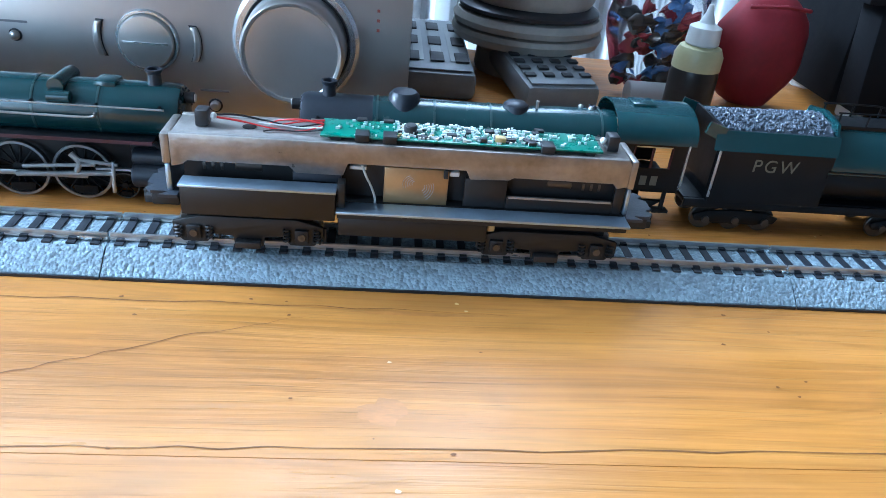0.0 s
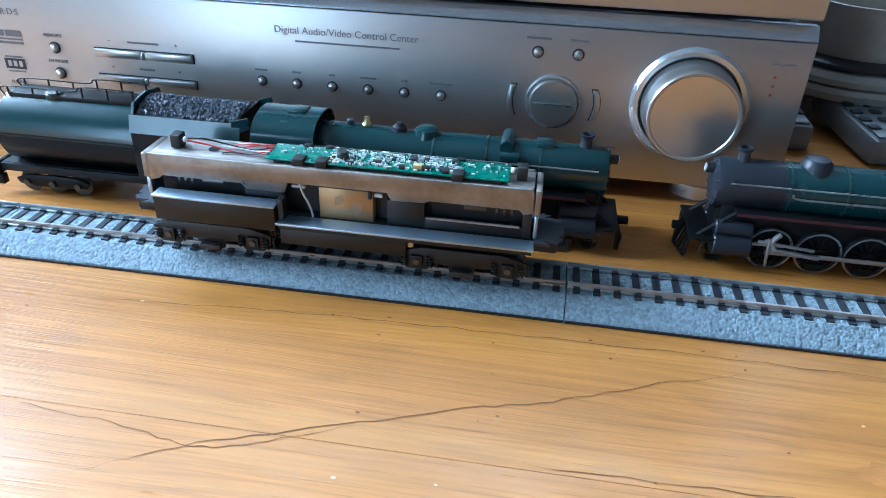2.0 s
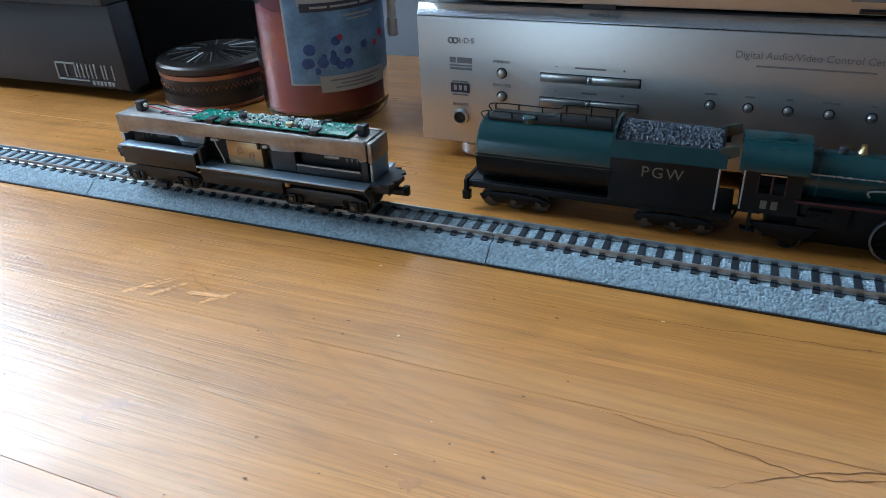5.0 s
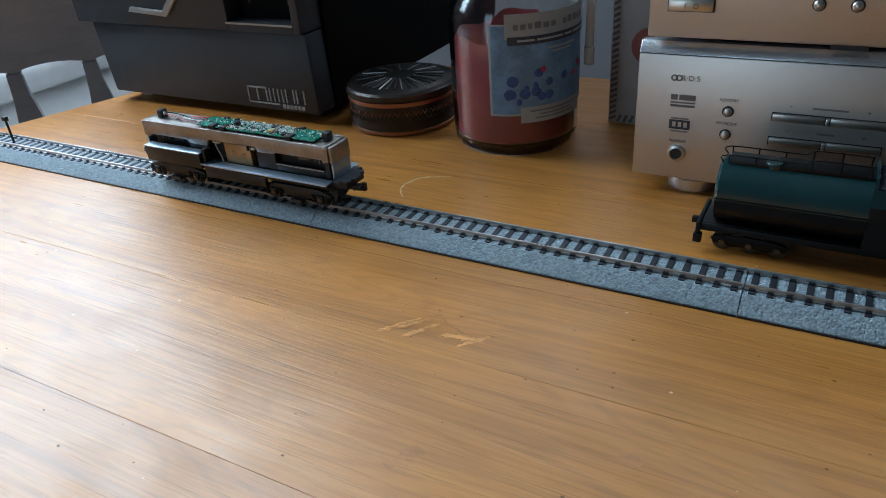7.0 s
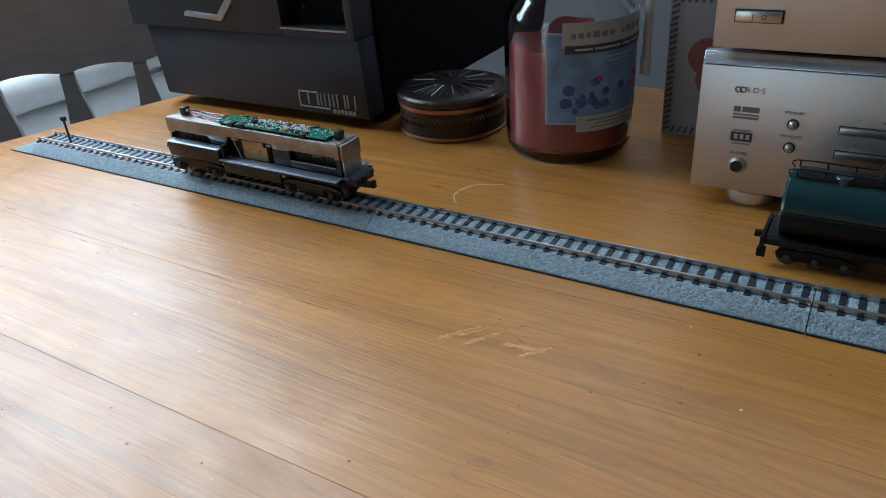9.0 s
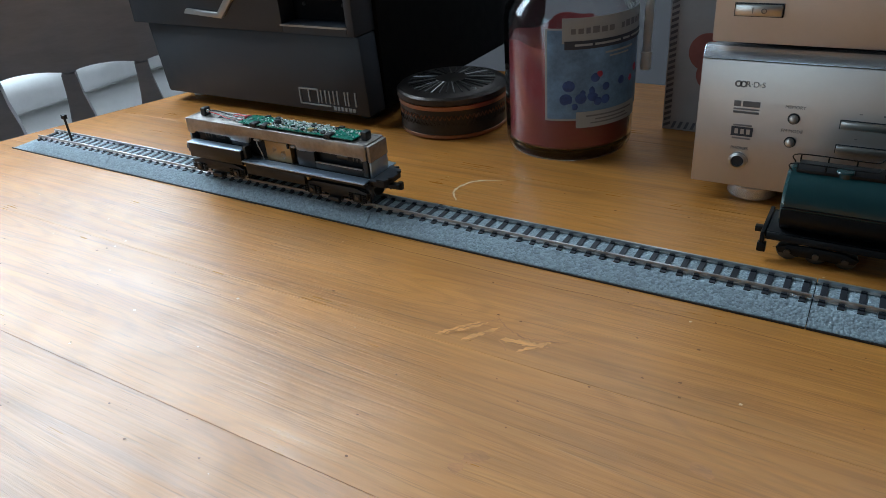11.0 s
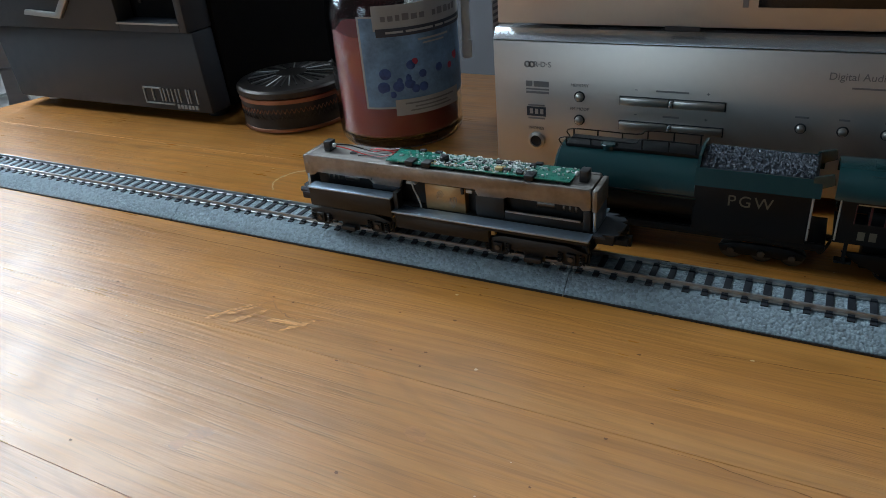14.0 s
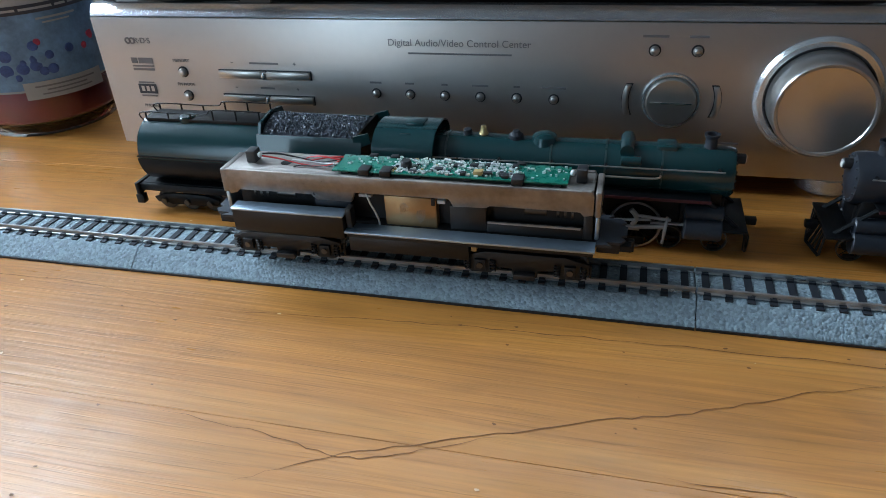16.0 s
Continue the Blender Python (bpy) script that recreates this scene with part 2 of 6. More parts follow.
M = dict(
    pine=pine_material(),
    crack=mat("dark_crack", (0.20, 0.08, 0.024), 0.8),
    knot=mat("reddish_stain", (0.42, 0.16, 0.036), 0.33, var=0.35, scale=120, stretch=(0.5, 2, 1)),
    scrape=mat("bare_scraped_pine", (0.64, 0.28, 0.075), 0.5, var=0.3, scale=90, stretch=(0.6, 2.5, 1), bump=0.6, bscale=250),
    scuff=mat("pale_scuff", (0.68, 0.48, 0.29), 0.6, var=0.2, scale=300),
    ballast=ballast_material(),
    sleeper=mat("sleeper_plastic", (0.022, 0.026, 0.034), 0.55, var=0.2, scale=400, island=0.2),
    rail=mat("nickel_silver_rail", (0.52, 0.51, 0.50), 0.32, 0.8, var=0.25, scale=200, stretch=(0.2, 1, 1)),
    fish=mat("bright_fishplate", (0.8, 0.8, 0.78), 0.25, 1.0),
    cast=mat("tarnished_zinc_casting", (0.31, 0.28, 0.255), 0.36, 0.6, var=0.4, scale=70, bump=0.25, bscale=500, rvar=0.16),
    # blue base colour puts the reflected sky into the plates and lids
    bluesheen=mat("blue_sheen_casting", (0.42, 0.53, 0.64), 0.36, 0.85, var=0.12, scale=120, bump=0.15, bscale=700),
    blackmat=mat("matt_black_plastic", (0.011, 0.011, 0.012), 0.55, var=0.2, scale=200),
    brownblack=mat("brown_black_plastic", (0.011, 0.010, 0.0095), 0.45, var=0.25, scale=200),
    motor=mat("tan_motor_case", (0.42, 0.27, 0.13), 0.35, 0.55, var=0.12, scale=90),
    pcb=mat("green_circuit_board", (0.0, 0.17, 0.115), 0.28, var=0.25, scale=250, coat=0.3),
    solder=mat("bright_solder", (0.82, 0.83, 0.81), 0.3, 0.25),
    chip=mat("black_chip", (0.02, 0.02, 0.022), 0.4),
    tan=mat("tan_component", (0.55, 0.38, 0.16), 0.4),
    redwire=mat("red_wire", (0.6, 0.03, 0.03), 0.35),
    blackwire=mat("black_wire", (0.015, 0.015, 0.017), 0.35),
    greywire=mat("white_wire", (0.6, 0.6, 0.58), 0.4),
    wheel=mat("dark_wheel_metal", (0.12, 0.11, 0.10), 0.35, 0.8),
    tyre=mat("bright_wheel_tyre", (0.30, 0.30, 0.30), 0.32, 0.9),
    rod=mat("grey_steel_rod", (0.42, 0.41, 0.40), 0.38, 0.75),
    green=mat("satin_dark_green_paint", (0.008, 0.046, 0.050), 0.25, coat=0.4, var=0.08, scale=40, bump=0.015, bscale=900, rvar=0.04),
    smokebox=mat("graphite_black_paint", (0.02, 0.024, 0.032), 0.4, var=0.25, scale=120),
    lblack=mat("satin_black_paint", (0.004, 0.0045, 0.0055), 0.42, spec=0.3, var=0.25, scale=150),
    band=mat("boiler_band", (0.03, 0.075, 0.075), 0.3, 0.3),
    redline=mat("dark_red_lining", (0.07, 0.014, 0.02), 0.4),
    brass=mat("brass", (0.75, 0.58, 0.28), 0.28, 1.0),
    wirerail=mat("steel_handrail", (0.5, 0.5, 0.48), 0.3, 0.85),
    coal=mat("glossy_coal", (0.10, 0.115, 0.14), 0.2, var=0.4, scale=500),
    gold=mat("faded_gold_lettering", (0.15, 0.135, 0.095), 0.5),
    silver=mat("champagne_silver_paint", (0.56, 0.525, 0.50), 0.37, 0.8, var=0.02, scale=300, rvar=0.006),
    silverknob=mat("brushed_aluminium", (0.62, 0.59, 0.56), 0.3, 0.9, var=0.04, scale=100, rvar=0.02),
    bevelblue=mat("polished_silver_edge", (0.68, 0.70, 0.72), 0.25, 0.75, var=0.02, rvar=0.015),
    groove=mat("dark_groove", (0.03, 0.03, 0.035), 0.6),
    ink=mat("grey_ink", (0.21, 0.20, 0.205), 0.6),
    display=mat("smoked_display_window", (0.008, 0.008, 0.01), 0.12),
    wax=mat("raspberry_wax", (0.20, 0.013, 0.014), 0.5, var=0.25, scale=40),
    label=mat("blue_label_print", (0.16, 0.29, 0.45), 0.45, var=0.45, scale=70),
    labelwhite=mat("off_white_label", (0.42, 0.42, 0.41), 0.5, var=0.08),
    labeldark=mat("charcoal_label_band", (0.05, 0.055, 0.07), 0.5),
    berryblue=mat("printed_blueberry", (0.05, 0.10, 0.28), 0.5, var=0.5, scale=200),
    berryred=mat("printed_red_berry", (0.5, 0.05, 0.09), 0.5, var=0.4, scale=200),
    tinblack=mat("black_printed_tin", (0.03, 0.026, 0.024), 0.35, 0.2, var=0.3, scale=120),
    copper=mat("copper_tin_edge", (0.40, 0.19, 0.12), 0.35, 0.8),
    tinlid=mat("worn_dark_tin_lid", (0.06, 0.05, 0.045), 0.36, 0.7, var=0.4, scale=60),
    spkgrey=mat("charcoal_moulded_plastic", (0.03, 0.035, 0.045), 0.5, var=0.12, scale=80, bump=0.12, bscale=900),
    spkblack=mat("black_vinyl", (0.004, 0.004, 0.005), 0.85, spec=0.2, var=0.2, scale=100),
    plasticwhite=mat("white_plastic", (0.72, 0.72, 0.70), 0.4, var=0.06),
    chairwood=mat("grey_painted_wood", (0.40, 0.38, 0.39), 0.5, var=0.15, scale=20, stretch=(1, 1, 4)),
    wallpaint=mat("taupe_wall_paint", (0.105, 0.10, 0.105), 0.8, var=0.06, scale=6, bump=0.1, bscale=80),
    ceilpaint=mat("cream_ceiling_paint", (0.34, 0.34, 0.34), 0.85, var=0.04, scale=6),
    carpet=mat("brown_carpet", (0.12, 0.10, 0.085), 0.95, var=0.25, scale=80, bump=0.5, bscale=500),
    radiator=mat("white_enamel", (0.75, 0.76, 0.77), 0.35, var=0.05),
    remgrey=mat("grey_remote_plastic", (0.23, 0.245, 0.255), 0.45, var=0.12, scale=120),
    key=mat("remote_key_rubber", (0.03, 0.032, 0.036), 0.6),
    keypale=mat("pale_remote_key", (0.33, 0.34, 0.34), 0.55),
    ceramic=mat("cream_stoneware", (0.45, 0.42, 0.37), 0.45, var=0.2, scale=50),
    darkrim=mat("dark_glazed_band", (0.04, 0.04, 0.045), 0.35, var=0.2),
    glueyellow=mat("pale_glue_bottle", (0.55, 0.50, 0.28), 0.4, var=0.12),
    redcloth=mat("red_cloth", (0.24, 0.013, 0.022), 0.7, var=0.3, scale=40, bump=0.5, bscale=150),
    baginner=mat("blue_wrappers", (0.05, 0.12, 0.26), 0.45, var=0.5, scale=60),
    cardred=mat("brick_red_print", (0.36, 0.10, 0.08), 0.6, var=0.3, scale=30),
    cardmark=mat("faded_border_print", (0.13, 0.12, 0.13), 0.6, var=0.3, scale=100),
    card=mat("cream_card", (0.40, 0.37, 0.36), 0.6, var=0.08),
)


def glass_material(name, colour, rough=0.03):
    m = bpy.data.materials.new(name)
    m.use_nodes = True
    b = bsdf(m)
    b.inputs["Base Color"].default_value = (*colour, 1)
    b.inputs["Transmission Weight"].default_value = 1
    b.inputs["Roughness"].default_value = rough
    b.inputs["IOR"].default_value = 1.45
    return m


M["glass"] = glass_material("clear_jar_glass", (0.97, 0.98, 0.98))
M["film"] = glass_material("clear_plastic_film", (0.95, 0.96, 0.97), 0.12)
M["pane"] = glass_material("window_glass", (1, 1, 1), 0.0)


# ---- mesh helpers ----
def box(bm, x0, x1, y0, y1, z0, z1, bev=0.0):
    vs = [bm.verts.new((x, y, z)) for x in (x0, x1) for y in (y0, y1) for z in (z0, z1)]
    q = [(0, 1, 3, 2), (4, 6, 7, 5), (0, 4, 5, 1), (2, 3, 7, 6), (0, 2, 6, 4), (1, 5, 7, 3)]
    fs = [bm.faces.new([vs[i] for i in f]) for f in q]
    if bev:
        es = list({e for f in fs for e in f.edges})
        bmesh.ops.bevel(bm, geom=es, offset=bev, segments=2, affect='EDGES', profile=0.5)
    return bm


def prism(bm, pts, a, b, axis="y", bev=0.0):
    """A 2D outline drawn out along an axis from a to b. The outline is (x, z) for y, (y, z) for x, (x, y) for z."""
    def put(p, d):
        return {"y": (p[0], d, p[1]), "x": (d, p[0], p[1]), "z": (p[0], p[1], d)}[axis]
    A = [bm.verts.new(put(p, a)) for p in pts]
    B = [bm.verts.new(put(p, b)) for p in pts]
    fs = [bm.faces.new(A), bm.faces.new(B[::-1])]
    n = len(pts)
    for i in range(n):
        fs.append(bm.faces.new((A[i], B[i], B[(i + 1) % n], A[(i + 1) % n])))
    bmesh.ops.recalc_face_normals(bm, faces=fs)
    if bev:
        bmesh.ops.bevel(bm, geom=list({e for f in fs for e in f.edges}), offset=bev, segments=2, affect='EDGES', profile=0.5)
    return bm


def lathe(bm, prof, c=(0, 0, 0), axis="z", seg=40, cap=True, smooth=True):
    """A profile of (radius, height) turned round an axis through c."""
    rings = []
    for r, h in prof:
        ring = []
        for k in range(seg):
            a = 2 * math.pi * k / seg
            u, v = r * math.cos(a), r * math.sin(a)
            p = {"z": (u, v, h), "y": (u, h, v), "x": (h, u, v)}[axis]
            ring.append(bm.verts.new((p[0] + c[0], p[1] + c[1], p[2] + c[2])))
        rings.append(ring)
    fs = []
    for a, b in zip(rings, rings[1:]):
        for k in range(seg):
            f = bm.faces.new((a[k], a[(k + 1) % seg], b[(k + 1) % seg], b[k]))
            f.smooth = smooth
            fs.append(f)
    if cap:
        fs.append(bm.faces.new(rings[0]))
        fs.append(bm.faces.new(rings[-1][::-1]))
    bmesh.ops.recalc_face_normals(bm, faces=fs)
    return bm


def cyl(bm, c, r, h, axis="z", seg=24, bev=0.0):
    prof = [(r, 0), (r, h)] if not bev else [(r - bev, 0), (r, bev), (r, h - bev), (r - bev, h)]
    return lathe(bm, prof, c, axis, seg)


def ball(bm, c, r, seg=12, sx=1, sy=1, sz=1):
    m = Matrix.Translation(c) @ Matrix.Diagonal((sx, sy, sz, 1))
    g = bmesh.ops.create_uvsphere(bm, u_segments=seg, v_segments=max(6, seg // 2), radius=r, matrix=m)
    for v in g["verts"]:
        for f in v.link_faces:
            f.smooth = True
    return bm


def tube(bm, pts, r, seg=8):
    """A round bar along a line of points."""
    pts = [Vector(p) for p in pts]
    rings = []
    for i, p in enumerate(pts):
        d = (pts[min(i + 1, len(pts) - 1)] - pts[max(i - 1, 0)]).normalized()
        u = d.cross(Vector((0.13, 0.31, 0.94))).normalized()
        v = d.cross(u)
        rings.append([bm.verts.new(p + r * (math.cos(2 * math.pi * k / seg) * u + math.sin(2 * math.pi * k / seg) * v)) for k in range(seg)])
    fs = []
    for a, b in zip(rings, rings[1:]):
        for k in range(seg):
            f = bm.faces.new((a[k], a[(k + 1) % seg], b[(k + 1) % seg], b[k]))
            f.smooth = True
            fs.append(f)
    fs += [bm.faces.new(rings[0]), bm.faces.new(rings[-1])]
    bmesh.ops.recalc_face_normals(bm, faces=fs)
    return bm


def curve_pts(pts, n=6):
    """Points of a smooth line through the given ones."""
    P = [Vector(p) for p in pts]
    P = [P[0]] + P + [P[-1]]
    out = []
    for i in range(1, len(P) - 2):
        for k in range(n):
            s = k / n
            a, b, c, d = P[i - 1 : i + 3]
            out.append(0.5 * ((2 * b) + (c - a) * s + (2 * a - 5 * b + 4 * c - d) * s * s + (3 * b - a - 3 * c + d) * s ** 3))
    return out + [P[-2]]


def arc_panel(bm, c, r, a0, a1, z0, z1, thick, seg=24):
    """A curved plate on a cylinder round the z axis through c, between two angles in degrees."""
    rows = []
    for k in range(seg + 1):
        a = radians(a0 + (a1 - a0) * k / seg)
        rows.append([bm.verts.new((c[0] + q * math.cos(a), c[1] + q * math.sin(a), z)) for q, z in ((r, z0), (r + thick, z0), (r + thick, z1), (r, z1))])
    fs = []
    for a, b in zip(rows, rows[1:]):
        for k in range(4):
            f = bm.faces.new((a[k], a[(k + 1) % 4], b[(k + 1) % 4], b[k]))
            fs.append(f)
    fs += [bm.faces.new(rows[0]), bm.faces.new(rows[-1])]
    bmesh.ops.recalc_face_normals(bm, faces=fs)
    return bm


def part(name, bm, material, parent=None, label=""):
    me = bpy.data.meshes.new(name)
    bm.to_mesh(me)
    bm.free()
    me.materials.append(M[material])
    me.set_sharp_from_angle(angle=radians(38))
    ob = new(name, me)
    if parent:
        ob.parent = parent
    if label:
        tagged(ob, label)
    return ob


def B():
    return bmesh.new()


def thing(name, x, y, z, label, category, group="", kind="", rz=0):
    ob = new(name)
    ob.empty_display_size = 0.01
    ob.matrix_world = pose(x, y, z, 0, 0, rz)
    return tagged(ob, label, category, group, kind)


def writing(name, text, size, m, material, parent, depth=0.0001, spread=1.0):
    """Raised lettering in the built-in font, as a mesh."""
    cu = bpy.data.curves.new(name, 'FONT')
    cu.body, cu.size, cu.extrude, cu.align_x, cu.align_y, cu.space_character = text, size, depth, 'CENTER', 'CENTER', spread
    tmp = bpy.data.objects.new(name, cu)
    me = bpy.data.meshes.new_from_object(tmp)
    bpy.data.objects.remove(tmp)
    me.materials.clear()
    me.materials.append(M[material])
    ob = new(name, me)
    ob.parent = parent
    ob.matrix_basis = m
    return ob


# ---- room ----
RX0, RX1, RY0, RY1, RZ0, RZ1 = -1.25, 1.7, -1.9, 1.0, -0.75, 1.65


def wall_with_window(name, axis, at, out, a0, a1, w0, w1, z0, z1, label):
    """A wall 0.2 m thick, across x or y, with a window opening through it."""
    bm = B()
    lo, hi = sorted((at, at + out * 0.2))
    for p, q, r, s in ((a0, w0, RZ0, RZ1), (w1, a1, RZ0, RZ1), (w0, w1, RZ0, z0), (w0, w1, z1, RZ1)):
        if axis == "y":
            box(bm, p, q, lo, hi, r, s)
        else:
            box(bm, lo, hi, p, q, r, s)
    return tagged(part(name, bm, "wallpaint"), label, "wall", kind="structure")


def plain_wall(name, x0, x1, y0, y1, label):
    return tagged(part(name, box(B(), x0, x1, y0, y1, RZ0, RZ1), "wallpaint"), label, "wall", kind="structure")


wall_with_window("wall_north", "y", RY1, 1, RX0, RX1, -0.75, 0.75, 0.7, 1.4, "taupe painted wall with a wide window")
wall_with_window("wall_west", "x", RX0, -1, RY0, RY1, -0.3, 0.88, 0.3, 1.26, "taupe painted side wall with a window")
plain_wall("wall_east", RX1, RX1 + 0.2, RY0, RY1, "plain taupe painted side wall")
# the tall opening is added to hold the southwest light
wall_with_window("wall_south", "y", RY0, -1, RX0, RX1, -1.20, -0.70, -0.70, 1.2, "taupe painted wall with an added, unseen door opening")
tagged(part("floor", box(B(), RX0 - 0.2, RX1 + 0.2, RY0 - 0.2, RY1 + 0.2, RZ0 - 0.1, RZ0), "carpet"), "brown carpeted floor", "floor", kind="structure")
tagged(part("ceiling", box(B(), RX0 - 0.2, RX1 + 0.2, RY0 - 0.2, RY1 + 0.2, RZ1, RZ1 + 0.1), "ceilpaint"), "plain white ceiling", "ceiling", kind="structure")


def window(name, axis, at, w0, w1, z0, z1, bars):
    w = new(name)
    tagged(w, "white framed window with clear panes", "window", kind="structure")
    n = bars + 1
    step = (w1 - w0) / n

    def slab(p, q, r, s, d0, d1):
        bm = B()
        return box(bm, p, q, at + d0, at + d1, r, s, 0.003) if axis == "y" else box(bm, at + d0, at + d1, p, q, r, s, 0.003)
    for k in range(n + 1):
        x = w0 + k * step
        part("upright", slab(max(w0, x - 0.025), min(w1, x + 0.025), z0, z1, 0.08, 0.13), "plasticwhite", w)
    part("top_rail", slab(w0, w1, z1 - 0.04, z1, 0.085, 0.125), "plasticwhite", w)
    part("bottom_rail", slab(w0, w1, z0, z0 + 0.04, 0.085, 0.125), "plasticwhite", w)
    for k in range(n):
        p = part("pane", slab(w0 + k * step + 0.025, w0 + (k + 1) * step - 0.025, z0 + 0.04, z1 - 0.04, 0.1, 0.106), "pane", w)
        p.visible_shadow = False
    part("sill", slab(w0 - 0.05, w1 + 0.05, z0 - 0.03, z0 - 0.002, -0.06, 0.08), "plasticwhite", w)


window("window_1", "y", RY1, -0.75, 0.75, 0.7, 1.4, 2)
window("window_2", "x", RX0 - 0.2, -0.3, 0.88, 0.3, 1.26, 1)
# unseen glazing put into the added south opening
window("window_3", "y", RY0 - 0.2, -1.20, -0.70, -0.70, 1.2, 0)

# radiator under the window, seen past the table
rad = thing("radiator", 0, 0.93, RZ0, "white enamelled panel radiator with upright flutes", "radiator")
for k in range(16):
    x = 0.32 + k * 0.0545
    part("flute", prism(B(), [(x, 0.0), (x + 0.012, -0.025), (x + 0.036, -0.025), (x + 0.048, 0.0)], 0.15, 0.9, "z", 0.002), "radiator", rad)
part("back_sheet", box(B(), 0.32, 1.19, 0.001, 0.02, 0.15, 0.9), "radiator", rad)
part("top_grille", box(B(), 0.31, 1.2, -0.02, 0.05, 0.905, 0.93, 0.004), "radiator", rad)
part("bracket", box(B(), 0.4, 0.43, -0.02, 0.06, 0.0, 0.15), "radiator", rad)
part("bracket", box(B(), 0.7, 0.73, -0.02, 0.06, 0.0, 0.15), "radiator", rad)

# ---- table: boards along x ----
table = thing("pine_table", 0, 0, 0, "orange varnished pine plank table, scratched and knotted", "table")
EDGE = lambda y: -0.613 + 0.355 * y        # slanting end edge
seams = [-0.62, -0.497, -0.4125, -0.328, -0.2435, -0.159, -0.0745, 0.010, 0.0945, 0.179, 0.2635, 0.305]


def board(y0, y1):
    bm = B()
    prism(bm, [(EDGE(y0), y0 + 0.00005), (1.15, y0 + 0.00005), (1.15, y1 - 0.00005), (EDGE(y1), y1 - 0.00005)], -0.028, 0.0, "z")
    top = [e for e in bm.edges if all(v.co.z > -0.001 for v in e.verts)]
    bmesh.ops.bevel(bm, geom=top, offset=0.0001, segments=1, affect='EDGES')
    return part("plank", bm, "pine", table)


for a, b in zip(seams, seams[1:]):
    board(a, b)
part("apron", box(B(), -0.5, 1.08, -0.56, -0.535, -0.13, -0.03, 0.002), "pine", table)
part("apron", box(B(), -0.5, 1.08, 0.25, 0.275, -0.13, -0.03, 0.002), "pine", table)
for x in (-0.47, 1.06):
    for y in (-0.56, 0.25):
        part("leg", lathe(B(), [(0.022, RZ0), (0.03, RZ0 + 0.1), (0.026, -0.3), (0.035, -0.2), (0.035, -0.03)], (x, y, 0), seg=20), "pine", table)


def streak(name, pts, w, material, seed=1, jag=0.0006, lift=0.00016):
    """A thin flat mark along a wavering line on the table's face."""
    rnd = random.Random(seed)
    bm = B()
    P = curve_pts([(x, y, 0.0) for x, y in pts], 8)
    prev = None
    for i, p in enumerate(P):
        d = (P[min(i + 1, len(P) - 1)] - P[max(i - 1, 0)]).normalized()
        nrm = Vector((-d.y, d.x, 0))
        taper = math.sin(math.pi * (i + 0.4) / (len(P) + 0.2)) ** 0.5
        ww = w * taper * rnd.uniform(0.35, 1.0)
        o = nrm * rnd.uniform(-jag, jag)
        a = bm.verts.new(p + o + nrm * ww / 2 + Vector((0, 0, lift)))
        b = bm.verts.new(p + o - nrm * ww / 2 + Vector((0, 0, lift)))
        if prev:
            bm.faces.new((prev[0], prev[1], b, a))
        prev = (a, b)
    return part(name, bm, material, table)


def blot(name, x, y, rx, ry, material, seed, rot=0.0, rough=0.25):
    rnd = random.Random(seed)
    bm = B()
    n = 18
    c, s = math.cos(rot), math.sin(rot)
    vs = []
    for k in range(n):
        a = 2 * math.pi * k / n
        q = 1 + rnd.uniform(-rough, rough)
        u, v = rx * q * math.cos(a), ry * q * math.sin(a)
        vs.append(bm.verts.new((x + u * c - v * s, y + u * s + v * c, 0.00008)))
    bm.faces.new(vs)
    return part(name, bm, material, table)


streak("crack", [(0.10, -0.098), (0.128, -0.082), (0.167, -0.067), (0.20, -0.054), (0.228, -0.045), (0.262, -0.03), (0.296, -0.018)], 0.0005, "crack", 3)
streak("crack", [(0.06, -0.0755), (0.10, -0.079), (0.13, -0.083), (0.15, -0.076), (0.17, -0.0665)], 0.0004, "crack", 4)
streak("crack", [(-0.123, -0.048), (-0.11, -0.056), (-0.098, -0.0575), (-0.085, -0.0525)], 0.0010, "knot", 5)
streak("crack", [(-0.136, -0.07), (-0.128, -0.063), (-0.117, -0.062), (-0.107, -0.069)], 0.0010, "knot", 6)
streak("crack", [(-0.42, -0.0125), (-0.33, -0.0145), (-0.26, -0.013), (-0.12, -0.0155), (-0.017, -0.014), (0.033, -0.0245)], 0.0004, "crack", 21)
streak("crack", [(0.22, -0.0728), (0.264, -0.072), (0.35, -0.0705), (0.443, -0.069), (0.56, -0.070)], 0.0006, "crack", 8)
streak("crack", [(0.05, -0.022), (0.1, -0.018), (0.148, -0.0148), (0.2, -0.0132), (0.277, -0.012), (0.36, -0.0128)], 0.0006, "crack", 9)
streak("scratch", [(-0.185, 0.086), (-0.203, 0.078), (-0.208, 0.062), (-0.2, 0.05)], 0.0022, "scuff", 10, 0.0002)
for k, (run, w) in enumerate((
        ([(-0.141, -0.0715), (-0.133, -0.063), (-0.124, -0.054)], 0.0050), ([(-0.1285, -0.0705), (-0.123, -0.063), (-0.117, -0.0555)], 0.0035),
        ([(-0.113, -0.0625), (-0.104, -0.0610), (-0.094, -0.0600)], 0.0048), ([(-0.103, -0.0680), (-0.098, -0.0620), (-0.0925, -0.0560)], 0.0032))):
    streak("scrape", run, w, "scrape", 40 + k, 0.0004, 0.00004 + 0.00002 * k)
    streak("crack", [(x + 0.0022, y - 0.0012) for x, y in run], 0.0007, "knot", 50 + k, 0.0003, 0.00013)
blot("scrape", -0.0615, -0.0128, 0.0085, 0.0042, "pine", 2, 0.25, 0.4)
